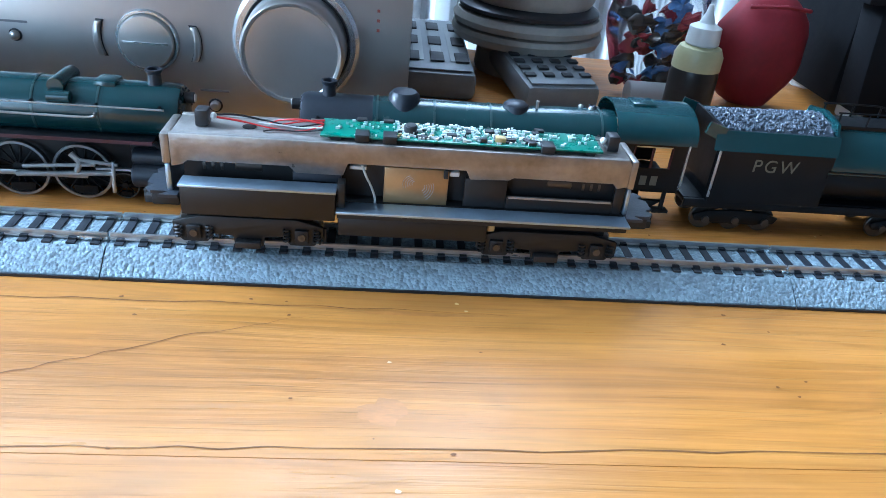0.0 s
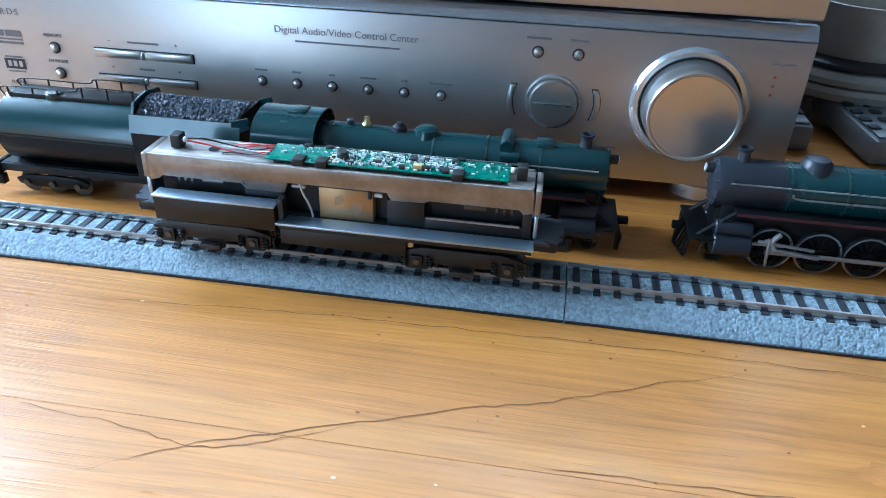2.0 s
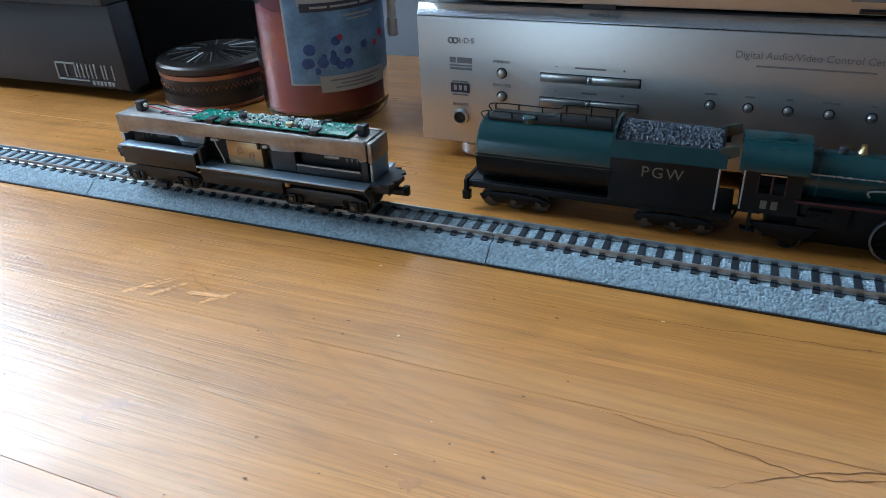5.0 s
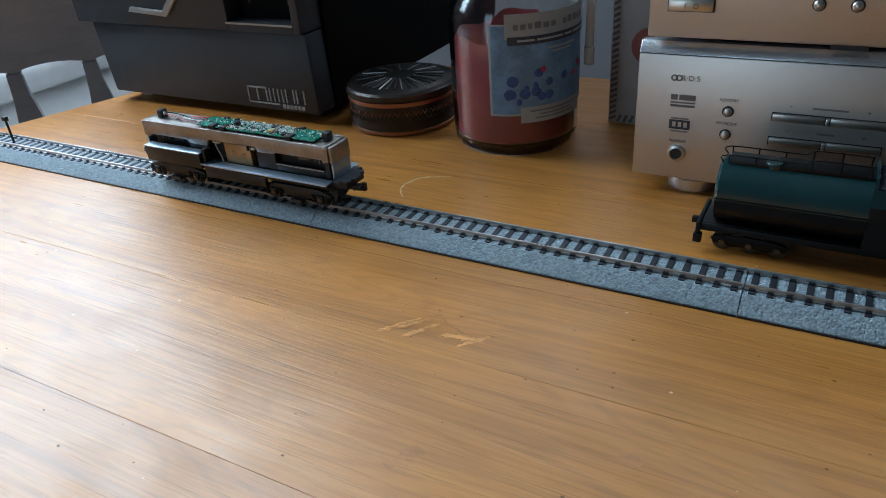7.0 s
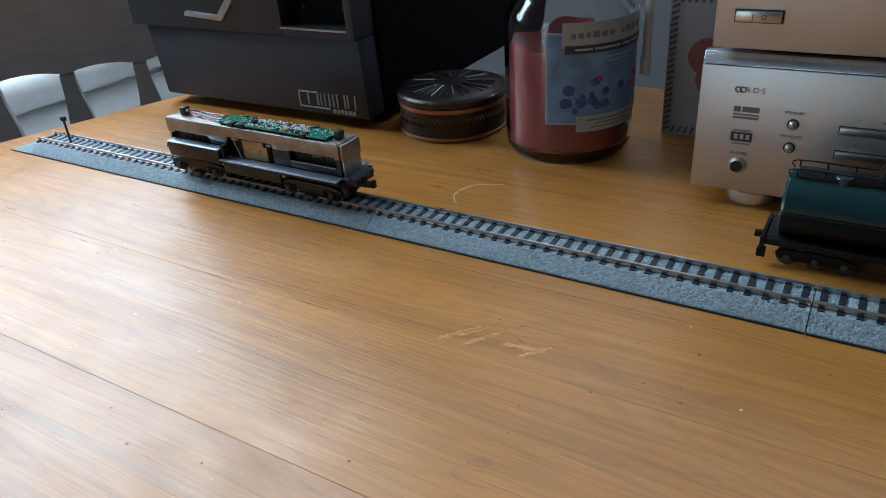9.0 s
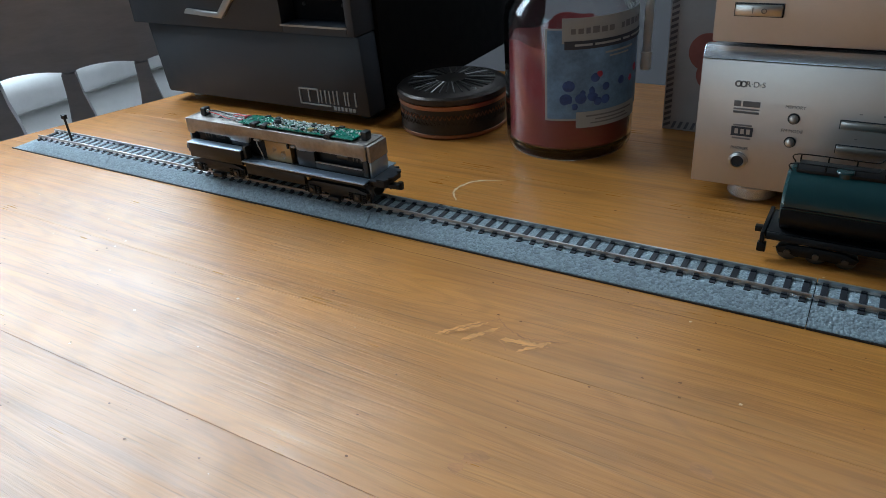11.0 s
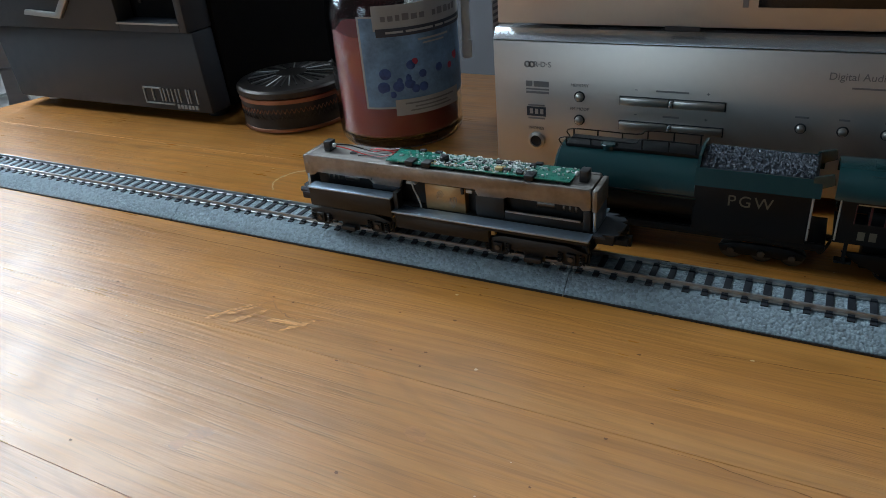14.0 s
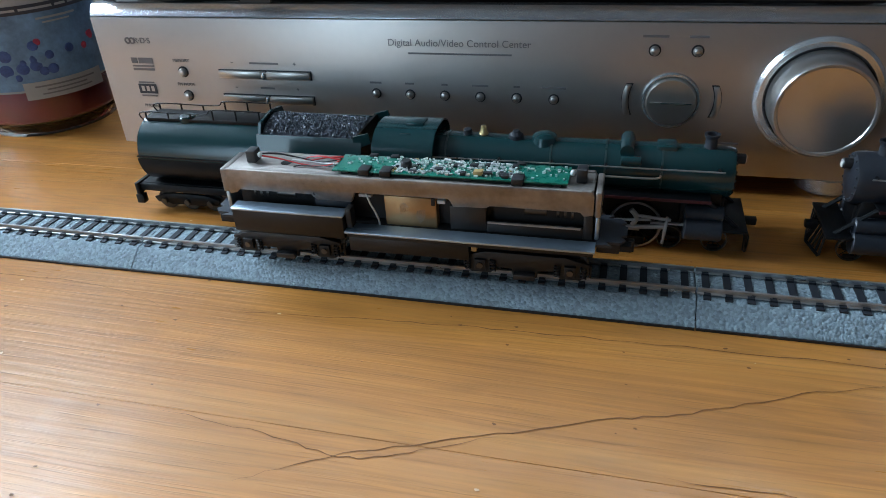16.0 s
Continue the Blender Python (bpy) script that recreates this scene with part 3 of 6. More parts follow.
streak("bruise", [(-0.139, -0.071), (-0.132, -0.062), (-0.124, -0.054), (-0.119, -0.0485)], 0.0012, "knot", 31)
streak("bruise", [(-0.073, -0.017), (-0.070, -0.012), (-0.064, -0.0085), (-0.055, -0.0085)], 0.0014, "knot", 32)
blot("stain", -0.090, -0.128, 0.0048, 0.0030, "knot", 3, 0.6)
blot("stain", -0.094, -0.1355, 0.0030, 0.0024, "knot", 13, 0.2)
blot("stain", -0.019, -0.0995, 0.0042, 0.0032, "knot", 4)
blot("stain", 0.321, -0.0585, 0.006, 0.005, "knot", 5)
blot("stain", 0.33, -0.014, 0.018, 0.0010, "knot", 6)
blot("stain", 0.02, -0.125, 0.004, 0.003, "knot", 8, 0.4, 0.5)


def specks():
    """Small dents, crumbs and chips all over the table."""
    rnd = random.Random(11)
    for name, material, count, r in (("dent", "crack", 340, 0.0005), ("chip", "scuff", 110, 0.0006)):
        bm = B()
        for _ in range(count):
            x, y = rnd.uniform(-0.58, 0.62), rnd.uniform(-0.26, 0.1)
            if -0.003 < y < 0.04:
                continue
            q = r * rnd.uniform(0.4, 1.25)
            n = 7
            a0 = rnd.uniform(0, 6)
            vs = []
            for k in range(n):
                a = 2 * math.pi * k / n
                f = rnd.uniform(0.6, 1.2)
                vs.append(bm.verts.new((x + q * 1.5 * f * math.cos(a + a0), y + q * f * math.sin(a + a0), 0.00022)))
            bm.faces.new(vs)
        ob = part(name, bm, material, table)
        ob["kind"] = "stuff"


specks()

# ---- track ----
YC = 0.0175          # centre line of the track
RAILTOP = 0.0098
sleeper_bm = B()
box(sleeper_bm, -0.00135, 0.00135, -0.0105, 0.0105, 0.0052, 0.0076)
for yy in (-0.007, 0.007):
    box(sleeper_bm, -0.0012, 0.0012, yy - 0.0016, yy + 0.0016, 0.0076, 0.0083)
sleeper_me = bpy.data.meshes.new("sleeper")
sleeper_bm.to_mesh(sleeper_me)
sleeper_bm.free()
sleeper_me.materials.append(M["sleeper"])


def rail_mesh(bm, x0, x1, y):
    prof = [(-0.0009, 0.0076), (0.0009, 0.0076), (0.0009, 0.0080), (0.00028, 0.0083), (0.00028, 0.0090), (0.0005, 0.0092), (0.0005, RAILTOP), (-0.0005, RAILTOP), (-0.0005, 0.0092), (-0.00028, 0.0090), (-0.00028, 0.0083), (-0.0009, 0.0080)]
    return prism(bm, [(y + a, b) for a, b in prof], x0, x1, "x")


def track_section(x0, x1, end=False):
    L = x1 - x0
    s = thing("track_section", x0, YC, 0, "grey moulded ballast track section with nickel rails", "model track", "track sections")
    # moulded bed: shoulder slopes, with crumbly upper face
    cols = max(6, int(L / 0.0016))
    prof = [(-0.0195, 0.0), (-0.0192, 0.0012), (-0.0155, 0.0040), (-0.0112, 0.0070), (-0.006, 0.0072), (0.0, 0.0072), (0.006, 0.0072), (0.0112, 0.0070), (0.0145, 0.0038), (0.0172, 0.0012), (0.0175, 0.0)]
    fine = []
    for (a, b), (c, d) in zip(prof, prof[1:]):
        n = max(1, int(math.hypot(c - a, d - b) / 0.0014))
        fine += [(a + (c - a) * k / n, b + (d - b) * k / n) for k in range(n)]
    fine.append(prof[-1])
    vs, fs = [], []
    for i in range(cols + 1):
        x = 0.0002 + (L - 0.0004) * i / cols
        drop = min(1.0, x / 0.03) if end else 1.0
        for y, z in fine:
            k = 0.0 if z < 0.0015 else noise.noise((x * 700 + x0 * 911, y * 700, 3.1)) * (0.00012 if abs(y) < 0.0115 else 0.0003)
            vs.append((x, y, max(0.0, z * drop + k * drop)))
    w = len(fine)
    for i in range(cols):
        for j in range(w - 1):
            a = i * w + j
            fs.append((a, a + w, a + w + 1, a + 1))
    fs.append(tuple(range(w)))
    fs.append(tuple(cols * w + j for j in range(w))[::-1])
    for i in range(cols):
        fs.append((i * w, (i + 1) * w, (i + 1) * w + w - 1, i * w + w - 1)[::-1])
    me = bpy.data.meshes.new("roadbed")
    me.from_pydata(vs, [], fs)
    me.materials.append(M["ballast"])
    bed = new("roadbed", me)
    bed.parent = s
    tagged(bed, "blue-grey moulded ballast")
    part("bed_edge", box(B(), 0.0003, L - 0.0003, -0.0200, -0.0194, 0.0, 0.0009), "chip", s)
    part("bed_end", box(B(), L - 0.0004, L + 0.0001, -0.0162, 0.0150, 0.0, 0.0029), "chip", s)
    r0 = 0.022 if end else 0.0004
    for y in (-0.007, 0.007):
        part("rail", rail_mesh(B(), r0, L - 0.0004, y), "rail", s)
    n = round(L / 0.00745)
    for k in range(n):
        x = (k + 0.5) * L / n
        if x < r0:
            continue
        ob = new("sleeper", sleeper_me)
        ob.parent = s
        ob.location = (x, 0, 0)
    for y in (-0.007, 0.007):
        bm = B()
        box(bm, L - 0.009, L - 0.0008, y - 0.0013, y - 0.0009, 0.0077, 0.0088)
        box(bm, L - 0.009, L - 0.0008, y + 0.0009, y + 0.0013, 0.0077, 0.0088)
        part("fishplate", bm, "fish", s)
    return s


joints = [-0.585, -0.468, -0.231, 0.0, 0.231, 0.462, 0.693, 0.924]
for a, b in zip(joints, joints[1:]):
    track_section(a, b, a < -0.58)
pin = thing("track_pin", -0.529, YC - 0.001, 0.0058, "thin black upright pin at the track end", "pin")
part("shaft", cyl(B(), (0, 0, 0), 0.0009, 0.019, seg=10), "blackmat", pin)
part("head", box(B(), -0.0022, 0.0022, -0.0014, 0.0014, 0.019, 0.0225, 0.0004), "blackmat", pin)


# ---- moving diesel chassis ----
def diesel_chassis():
    """Bare model diesel chassis; x from its left box corner, y from the track's centre, z from the rail top."""
    d = thing("model_diesel_chassis", 0, YC, RAILTOP, "bare model diesel chassis, zinc casting and green circuit board", "model locomotive")
    Z = -RAILTOP - 0.0012
    hw, cw = 0.0160, 0.0092
    # zinc casting: two side plates with openings and a top deck
    for sgn in (-1, 1):
        y0, y1 = sorted((sgn * cw, sgn * (cw - 0.002)))
        out = [(-0.0015, 0.0490), (0.1465, 0.0490), (0.1475, 0.0475), (0.1475, 0.0400), (0.1440, 0.0390), (0.1425, 0.0412), (0.1085, 0.0412), (0.1070, 0.0400), (0.0940, 0.0395), (0.0925, 0.0430), (0.0535, 0.0430), (0.0520, 0.0380), (0.0370, 0.0380), (0.0350, 0.0408), (0.0035, 0.0408), (0.0020, 0.0390), (-0.0015, 0.0380)]
        part("casting_side", prism(B(), [(x, z + Z) for x, z in out], y0, y1, "y", 0.0003), "cast", d, "tarnished bare zinc side")
    deck = B()
    box(deck, -0.0012, 0.1472, -cw + 0.0021, cw - 0.0021, 0.0465 + Z, 0.0488 + Z, 0.0003)
    part("casting_deck", deck, "cast", d)
    for xa, xb in ((-0.0045, -0.0017), (0.1477, 0.1502)):
        part("end_block", box(B(), xa, xb, -0.0085, 0.0085, 0.0385 + Z, 0.0485 + Z, 0.0006), "cast", d)
        part("end_lower_block", box(B(), xa + 0.0005, xb - 0.0004, -0.0082, 0.0082, 0.0292 + Z, 0.0383 + Z, 0.0006), "bluesheen", d)
    part("deck_hole", cyl(B(), (0.0215, 0.0, 0.04883 + Z), 0.0022, 0.0001, seg=20), "blackmat", d)
    # black underframe with openings behind the casting
    core = B()
    box(core, 0.001, 0.1455, -0.0045, 0.0045, 0.0295 + Z, 0.0405 + Z)
    part("inner_frame", core, "blackmat", d)
    for sgn in (-1, 1):
        y0, y1 = sorted((sgn * (cw - 0.0006), sgn * (cw - 0.0024)))
        part("frame_panel", box(B(), 0.0925, 0.1068, y0, y1, 0.0295 + Z, 0.0396 + Z, 0.0002), "brownblack", d)
        part("frame_panel", box(B(), 0.1070, 0.1440, y0, y1, 0.0295 + Z, 0.0330 + Z, 0.0002), "brownblack", d)
        part("frame_panel", box(B(), 0.1440, 0.1474, y0, y1, 0.0295 + Z, 0.0392 + Z, 0.0002), "brownblack", d)
        part("frame_panel", box(B(), 0.0360, 0.0515, y0, y1, 0.0345 + Z, 0.0382 + Z, 0.0002), "spkgrey", d)
        part("window_lip", box(B(), 0.1075, 0.1430, *sorted((sgn * cw, sgn * (cw - 0.0008))), 0.0328 + Z, 0.0333 + Z), "rod", d)
    for x, l in ((0.017, 0.009), (0.121, 0.009)):
        part("flywheel", cyl(B(), (x, 0, 0.0365 + Z), 0.0048, l, "x", 24, 0.0004), "wheel", d, "dull steel flywheel")
    for x in (0.007, 0.1335):
        bm = B()
        for k in range(5):
            cyl(bm, (x + k * 0.0014, 0, 0.0362 + Z), 0.0044 if k % 2 else 0.0048, 0.0009, "x", 18)
        part("worm_gear", bm, "wheel", d, "brass toned worm gear")
    for x in (0.008, 0.012, 0.016):
        part("contact_strip", box(B(), x, x + 0.0028, -0.0078, -0.0072, 0.0400 + Z, 0.0406 + Z), "fish", d)
    # motor in the middle opening
    mo = part("motor", box(B(), 0.0655, 0.0870, -0.0082, 0.0082, 0.0292 + Z, 0.0424 + Z, 0.0004), "motor", d, "tan plated can motor")
    for k in range(5):
        bm = B()
        tube(bm, [(0.0735 + 0.0055 * math.cos(a) * (0.3 + k * 0.14) + 0.003, -0.00825, 0.0355 + Z + 0.005 * math.sin(a) * (0.3 + k * 0.14)) for a in [radians(120 + 14 * j) for j in range(7)]], 0.00012, 5)
        tube(bm, [(0.0745 + 0.0055 * math.cos(a) * (0.3 + k * 0.14) + 0.003, -0.00825, 0.0345 + Z + 0.005 * math.sin(a) * (0.3 + k * 0.14)) for a in [radians(-60 + 14 * j) for j in range(7)]], 0.00012, 5)
        part("ring_mark", bm, "rod", mo)
    part("motor_clip", box(B(), 0.0852, 0.0866, -0.0092, -0.0080, 0.0390 + Z, 0.0428 + Z, 0.0002), "blackmat", d)
    part("motor_mount", box(B(), 0.0872, 0.0905, -0.0078, -0.003, 0.0395 + Z, 0.0415 + Z, 0.0003), "plasticwhite", d)
    part("motor_mount", box(B(), 0.0540, 0.0595, -0.0065, -0.003, 0.0395 + Z, 0.0410 + Z, 0.0002), "plasticwhite", d)
    part("pickup_wire", tube(B(), curve_pts([(0.0580, -0.0080, 0.0428 + Z), (0.0600, -0.0089, 0.0370 + Z), (0.0625, -0.0089, 0.0315 + Z), (0.0628, -0.0087, 0.0292 + Z)]), 0.0004, 8), "greywire", d)
    # running plates: high box over one bogie, low plate over the other
    for sgn in (-1, 1):
        ys = sorted((sgn * hw, sgn * (cw + 0.0004)))
        bx = B()
        box(bx, 0.0022, 0.0500, ys[0], ys[1], 0.0248 + Z, 0.0338 + Z, 0.0003)
        part("side_box", bx, "brownblack", d)
        pl = B()
        box(pl, 0.0018, 0.0503, sorted((sgn * (hw + 0.0004), sgn * (cw + 0.0004)))[0], sorted((sgn * (hw + 0.0004), sgn * (cw + 0.0004)))[1], 0.0339 + Z, 0.0346 + Z, 0.0002)
        part("box_lid", pl, "bluesheen", d, "satin plate with reflected sky tinted into its colour")
        yw = sorted((sgn * (hw + 0.0006), sgn * cw))
        part("footplate", box(B(), 0.0503, 0.1490, yw[0], yw[1], 0.0282 + Z, 0.0293 + Z, 0.0002), "bluesheen", d, "long satin running plate, reflected sky tinted into its colour")
        yk = sorted((sgn * (hw - 0.001), sgn * (hw - 0.004)))
        part("side_skirt", box(B(), 0.0506, 0.1485, yk[0], yk[1], 0.0255 + Z, 0.0281 + Z, 0.0002), "blackmat", d)
        part("fuel_tank", box(B(), 0.0510, 0.1010, *sorted((sgn * (hw - 0.0015), sgn * 0.0005)), 0.0185 + Z, 0.0254 + Z, 0.0005), "brownblack", d)
        part("box_bracket", box(B(), 0.0506, 0.0530, *sorted((sgn * (cw + 0.0003), sgn * (hw - 0.002))), 0.0294 + Z, 0.0372 + Z, 0.0002), "brownblack", d)
        part("frame_lug", box(B(), 0.0460, 0.0482, *sorted((sgn * 0.0120, sgn * 0.0095)), 0.0222 + Z, 0.0247 + Z, 0.0002), "tan", d)
        part("frame_lug", box(B(), 0.1015, 0.1037, *sorted((sgn * 0.0130, sgn * 0.0105)), 0.0222 + Z, 0.0253 + Z, 0.0002), "tan", d)
    part("chassis_floor", box(B(), 0.0, 0.1488, -0.009, 0.009, 0.0262 + Z, 0.0292 + Z, 0.0003), "blackmat", d)
    # toothed end platforms
    for k, x in enumerate((0.0, 0.149)):
        s = -1 if k == 0 else 1
        t = [(x, -0.0115), (x + s * 0.006, -0.0115), (x + s * 0.0035, -0.009), (x + s * 0.009, -0.009), (x + s * 0.011, -0.0065), (x + s * 0.009, -0.0045), (x + s * 0.0115, -0.003), (x + s * 0.0115, 0.003), (x + s * 0.009, 0.0045), (x + s * 0.011, 0.0065), (x + s * 0.009, 0.009), (x + s * 0.0035, 0.009), (x + s * 0.006, 0.0115), (x, 0.0115)]
        part("end_platform", prism(B(), t, 0.0283 + Z, 0.0295 + Z, "z"), "spkgrey", d)
        part("end_beam", box(B(), *sorted((x + s * 0.0003, x + s * 0.009)), -0.0085, 0.0085, 0.0235 + Z, 0.0280 + Z, 0.0005), "blackmat", d)
        cp = B()
        box(cp, *sorted((x + s * 0.0040, x + s * 0.0135)), -0.0022, 0.0022, 0.0205 + Z, 0.0234 + Z, 0.0004)
        box(cp, *sorted((x + s * 0.0115, x + s * 0.0145)), 0.0006, 0.0034, 0.0190 + Z, 0.0240 + Z, 0.0004)
        part("coupler", cp, "blackmat", d)
    # circuit board and its small parts
    pcb = part("circuit_board", box(B(), 0.0445, 0.1375, -0.0072, 0.0072, 0.0505 + Z, 0.0514 + Z, 0.0001), "pcb", d, "green circuit board crowded with tiny components")
    for x in (0.048, 0.058, 0.078, 0.098, 0.118, 0.132):
        part("board_support", box(B(), x, x + 0.003, -0.0070, 0.0070, 0.0489 + Z, 0.0504 + Z), "blackmat", d)
    for x in (0.0555, 0.0645, 0.1165):
        part("board_clip", box(B(), x, x + 0.0046, -0.0083, -0.0030, 0.0490 + Z, 0.0524 + Z, 0.0004), "blackmat", d)
        part("board_clip", box(B(), x, x + 0.0034, 0.0058, 0.0083, 0.0490 + Z, 0.0522 + Z, 0.0004), "blackmat", d)
    rnd = random.Random(5)
    chips = []
    for k in range(14):
        x, y = rnd.uniform(0.070, 0.116), rnd.uniform(-0.0052, 0.0052)
        l, w, h = rnd.uniform(0.0018, 0.0036), rnd.uniform(0.0014, 0.0026), rnd.uniform(0.0006, 0.0013)
        part("chip", box(B(), x, x + l, y - w / 2, y + w / 2, 0.0514 + Z, 0.0514 + Z + h, 0.0001), "chip", pcb)
    part("tan_capacitor", box(B(), 0.1015, 0.1050, -0.0052, -0.0026, 0.0514 + Z, 0.0530 + Z, 0.0002), "tan", pcb)
    part("coil", cyl(B(), (0.0735, -0.001, 0.0514 + Z), 0.0022, 0.0026, seg=18, bev=0.0004), "chip", pcb)
    bm = B()
    for k in range(700):
        x = rnd.uniform(0.0460, 0.1365)
        dense = 0.068 < x < 0.117
        if not dense and rnd.random() < 0.8:
            continue
        y = rnd.uniform(-0.0066, 0.0066)
        l, w = rnd.uniform(0.0004, 0.0014), rnd.uniform(0.0003, 0.0009)
        box(bm, x, x + l, y, y + w, 0.0514 + Z, 0.0514 + Z + rnd.uniform(0.0002, 0.0009))
    ob = part("solder_joints", bm, "solder", pcb, "bright specks of solder and tiny resistors")
    ob["kind"] = "stuff"
    for k in range(26):
        x, y = rnd.uniform(0.068, 0.118), rnd.uniform(-0.006, 0.006)
        part("resistor", box(B(), x, x + 0.0012, y, y + 0.0006, 0.0514 + Z, 0.0520 + Z), "chip" if k % 3 else "tan", pcb)
    # lamps at the ends
    for x in (0.0045, 0.1395):
        lp = part("lamp_holder", box(B(), x + 0.0006, x + 0.0046, -0.0026, 0.0026, 0.0489 + Z, 0.0547 + Z, 0.0005), "chip", d, "glossy black lamp block")
        part("terminal", ball(B(), (x + (0.0062 if x < 0.05 else -0.0008), -0.001, 0.0528 + Z), 0.0011, 10), "solder", lp)
    # wires from lamp to board
    zt = 0.0492 + Z
    for mtl, pts in (("blackwire", [(0.0105, 0.0, 0.0528 + Z), (0.018, 0.001, 0.0528 + Z), (0.027, 0.002, 0.051 + Z), (0.036, 0.001, zt + 0.0005), (0.045, 0.002, 0.0517 + Z)]),
                     ("redwire", [(0.0110, -0.001, 0.0525 + Z), (0.020, -0.001, 0.0515 + Z), (0.029, -0.0015, zt + 0.0003), (0.038, -0.0025, zt + 0.0004), (0.045, -0.0005, 0.0517 + Z)]),
                     ("redwire", [(0.0285, 0.004, zt + 0.0002), (0.031, 0.0035, 0.0510 + Z), (0.037, 0.002, 0.0522 + Z), (0.045, 0.001, 0.0517 + Z)]),
                     ("redwire", [(0.0275, 0.0035, zt + 0.0002), (0.031, 0.0015, 0.0500 + Z), (0.038, 0.003, 0.0512 + Z), (0.045, 0.004, 0.0517 + Z)]),
                     ("greywire", [(0.024, 0.001, 0.0505 + Z), (0.031, 0.0, 0.0506 + Z), (0.038, 0.0, 0.0498 + Z), (0.045, -0.002, 0.0517 + Z)]),
                     ("blackwire", [(0.0265, -0.004, zt + 0.0002), (0.030, -0.0028, 0.0497 + Z), (0.038, -0.0035, 0.0500 + Z), (0.045, -0.004, 0.0517 + Z)])):
        part("wire", tube(B(), curve_pts(pts), 0.00034, 7), mtl, d)
    # body proportions: lengths along x, heights over the table
    xa, xb = (-0.0145, -0.0015, 0.0505, 0.0870, 0.1490, 0.1635), (-0.0130, -0.0003, 0.0503, 0.0850, 0.1442, 0.1578)
    za, zb = (0.0180, 0.0248, 0.0293, 0.0346, 0.0424, 0.0490, 0.0514, 0.0560), (0.0180, 0.0243, 0.0280, 0.0344, 0.0403, 0.0478, 0.0494, 0.0542)
    for ob in d.children_recursive:
        for v in ob.data.vertices:
            v.co.x, v.co.z = np.interp(v.co.x, xa, xb), np.interp(v.co.z - Z, za, zb) + Z
    # bogies
    wheels = []
    for bx in (0.0225, 0.1190):
        bg = new("bogie")
        bg.parent = d
        bg.location = (bx, 0, 0)
        fr = B()
        box(fr, -0.020, 0.020, -0.0085, 0.0085, 0.0085, 0.0118, 0.0005)
        me = bpy.data.meshes.new("bogie")
        fr.to_mesh(me)
        fr.free()
        me.materials.append(M["blackmat"])
        bpy.data.objects.remove(bg)
        bg = new("bogie", me)
        bg.parent = d
        bg.location = (bx, 0, 0)
        for sgn in (-1, 1):
            y0, y1 = sorted((sgn * 0.0108, sgn * 0.0122))
            o = [(-0.0235, 0.0085), (-0.0235, 0.0045), (-0.0205, 0.0015), (-0.0130, 0.0015), (-0.0110, 0.0045), (-0.0050, 0.0040), (-0.0045, 0.0008), (0.0045, 0.0008), (0.0050, 0.0040), (0.0110, 0.0045), (0.0130, 0.0015), (0.0205, 0.0015), (0.0235, 0.0045), (0.0235, 0.0085), (0.0150, 0.0108), (-0.0150, 0.0108)]
            part("bogie_side", prism(B(), o, y0, y1, "y", 0.0003), "brownblack", bg, "dark moulded bogie sideframe")
            for ax in (-0.0168, 0.0168):
                ab = B()
                box(ab, ax - 0.0022, ax + 0.0022, *sorted((sgn * 0.0122, sgn * 0.0136)), 0.0030, 0.0078, 0.0004)
                o = part("axle_box", ab, "blackmat", bg)
                part("axle_end", cyl(B(), (ax, sorted((sgn * 0.0136, sgn * 0.0142))[0], 0.0055), 0.0012, 0.0006, "y", 14), "wheel", o)
                for k in (-1, 1):
                    part("coil_spring", tube(B(), [(ax + k * 0.0048 + 0.001 * math.cos(j * 0.9), sgn * 0.0128 + 0.001 * math.sin(j * 0.9), 0.0030 + j * 0.00018) for j in range(28)], 0.0004, 5), "blackmat", bg)
                part("brake_shoe", box(B(), ax + 0.0066, ax + 0.0076, *sorted((sgn * 0.0095, sgn * 0.0107)), 0.0020, 0.0075, 0.0003), "blackmat", bg)
            part("side_step", box(B(), -0.004, 0.004, *sorted((sgn * 0.0123, sgn * 0.0150)), 0.0012, 0.0035, 0.0003), "chip", bg)
        for ax in (-0.0168, 0.0168):
            w = B()
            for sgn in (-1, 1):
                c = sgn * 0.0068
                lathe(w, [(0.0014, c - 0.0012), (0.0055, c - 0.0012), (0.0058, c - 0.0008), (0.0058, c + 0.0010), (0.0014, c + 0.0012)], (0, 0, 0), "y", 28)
                lathe(w, [(0.0014, c - sgn * 0.0013), (0.0063, c - sgn * 0.0013), (0.0063, c - sgn * 0.0020), (0.0014, c - sgn * 0.0020)], (0, 0, 0), "y", 28)
            cyl(w, (0, -0.0105, 0), 0.0009, 0.021, "y", 10)
            for k in range(3):
                a = 2 * math.pi * k / 3
                box(w, 0.0030 * math.cos(a) - 0.0005, 0.0030 * math.cos(a) + 0.0005, -0.0083, -0.0079, 0.0030 * math.sin(a) - 0.0005, 0.0030 * math.sin(a) + 0.0005)
            ws = part("wheelset", w, "tyre", bg, "blackened steel wheels on an axle")
            ws.location = (ax, 0, 0.0058)
            wheels.append((ws, ax))
    return d, wheels


chassis, wheelsets = diesel_chassis()


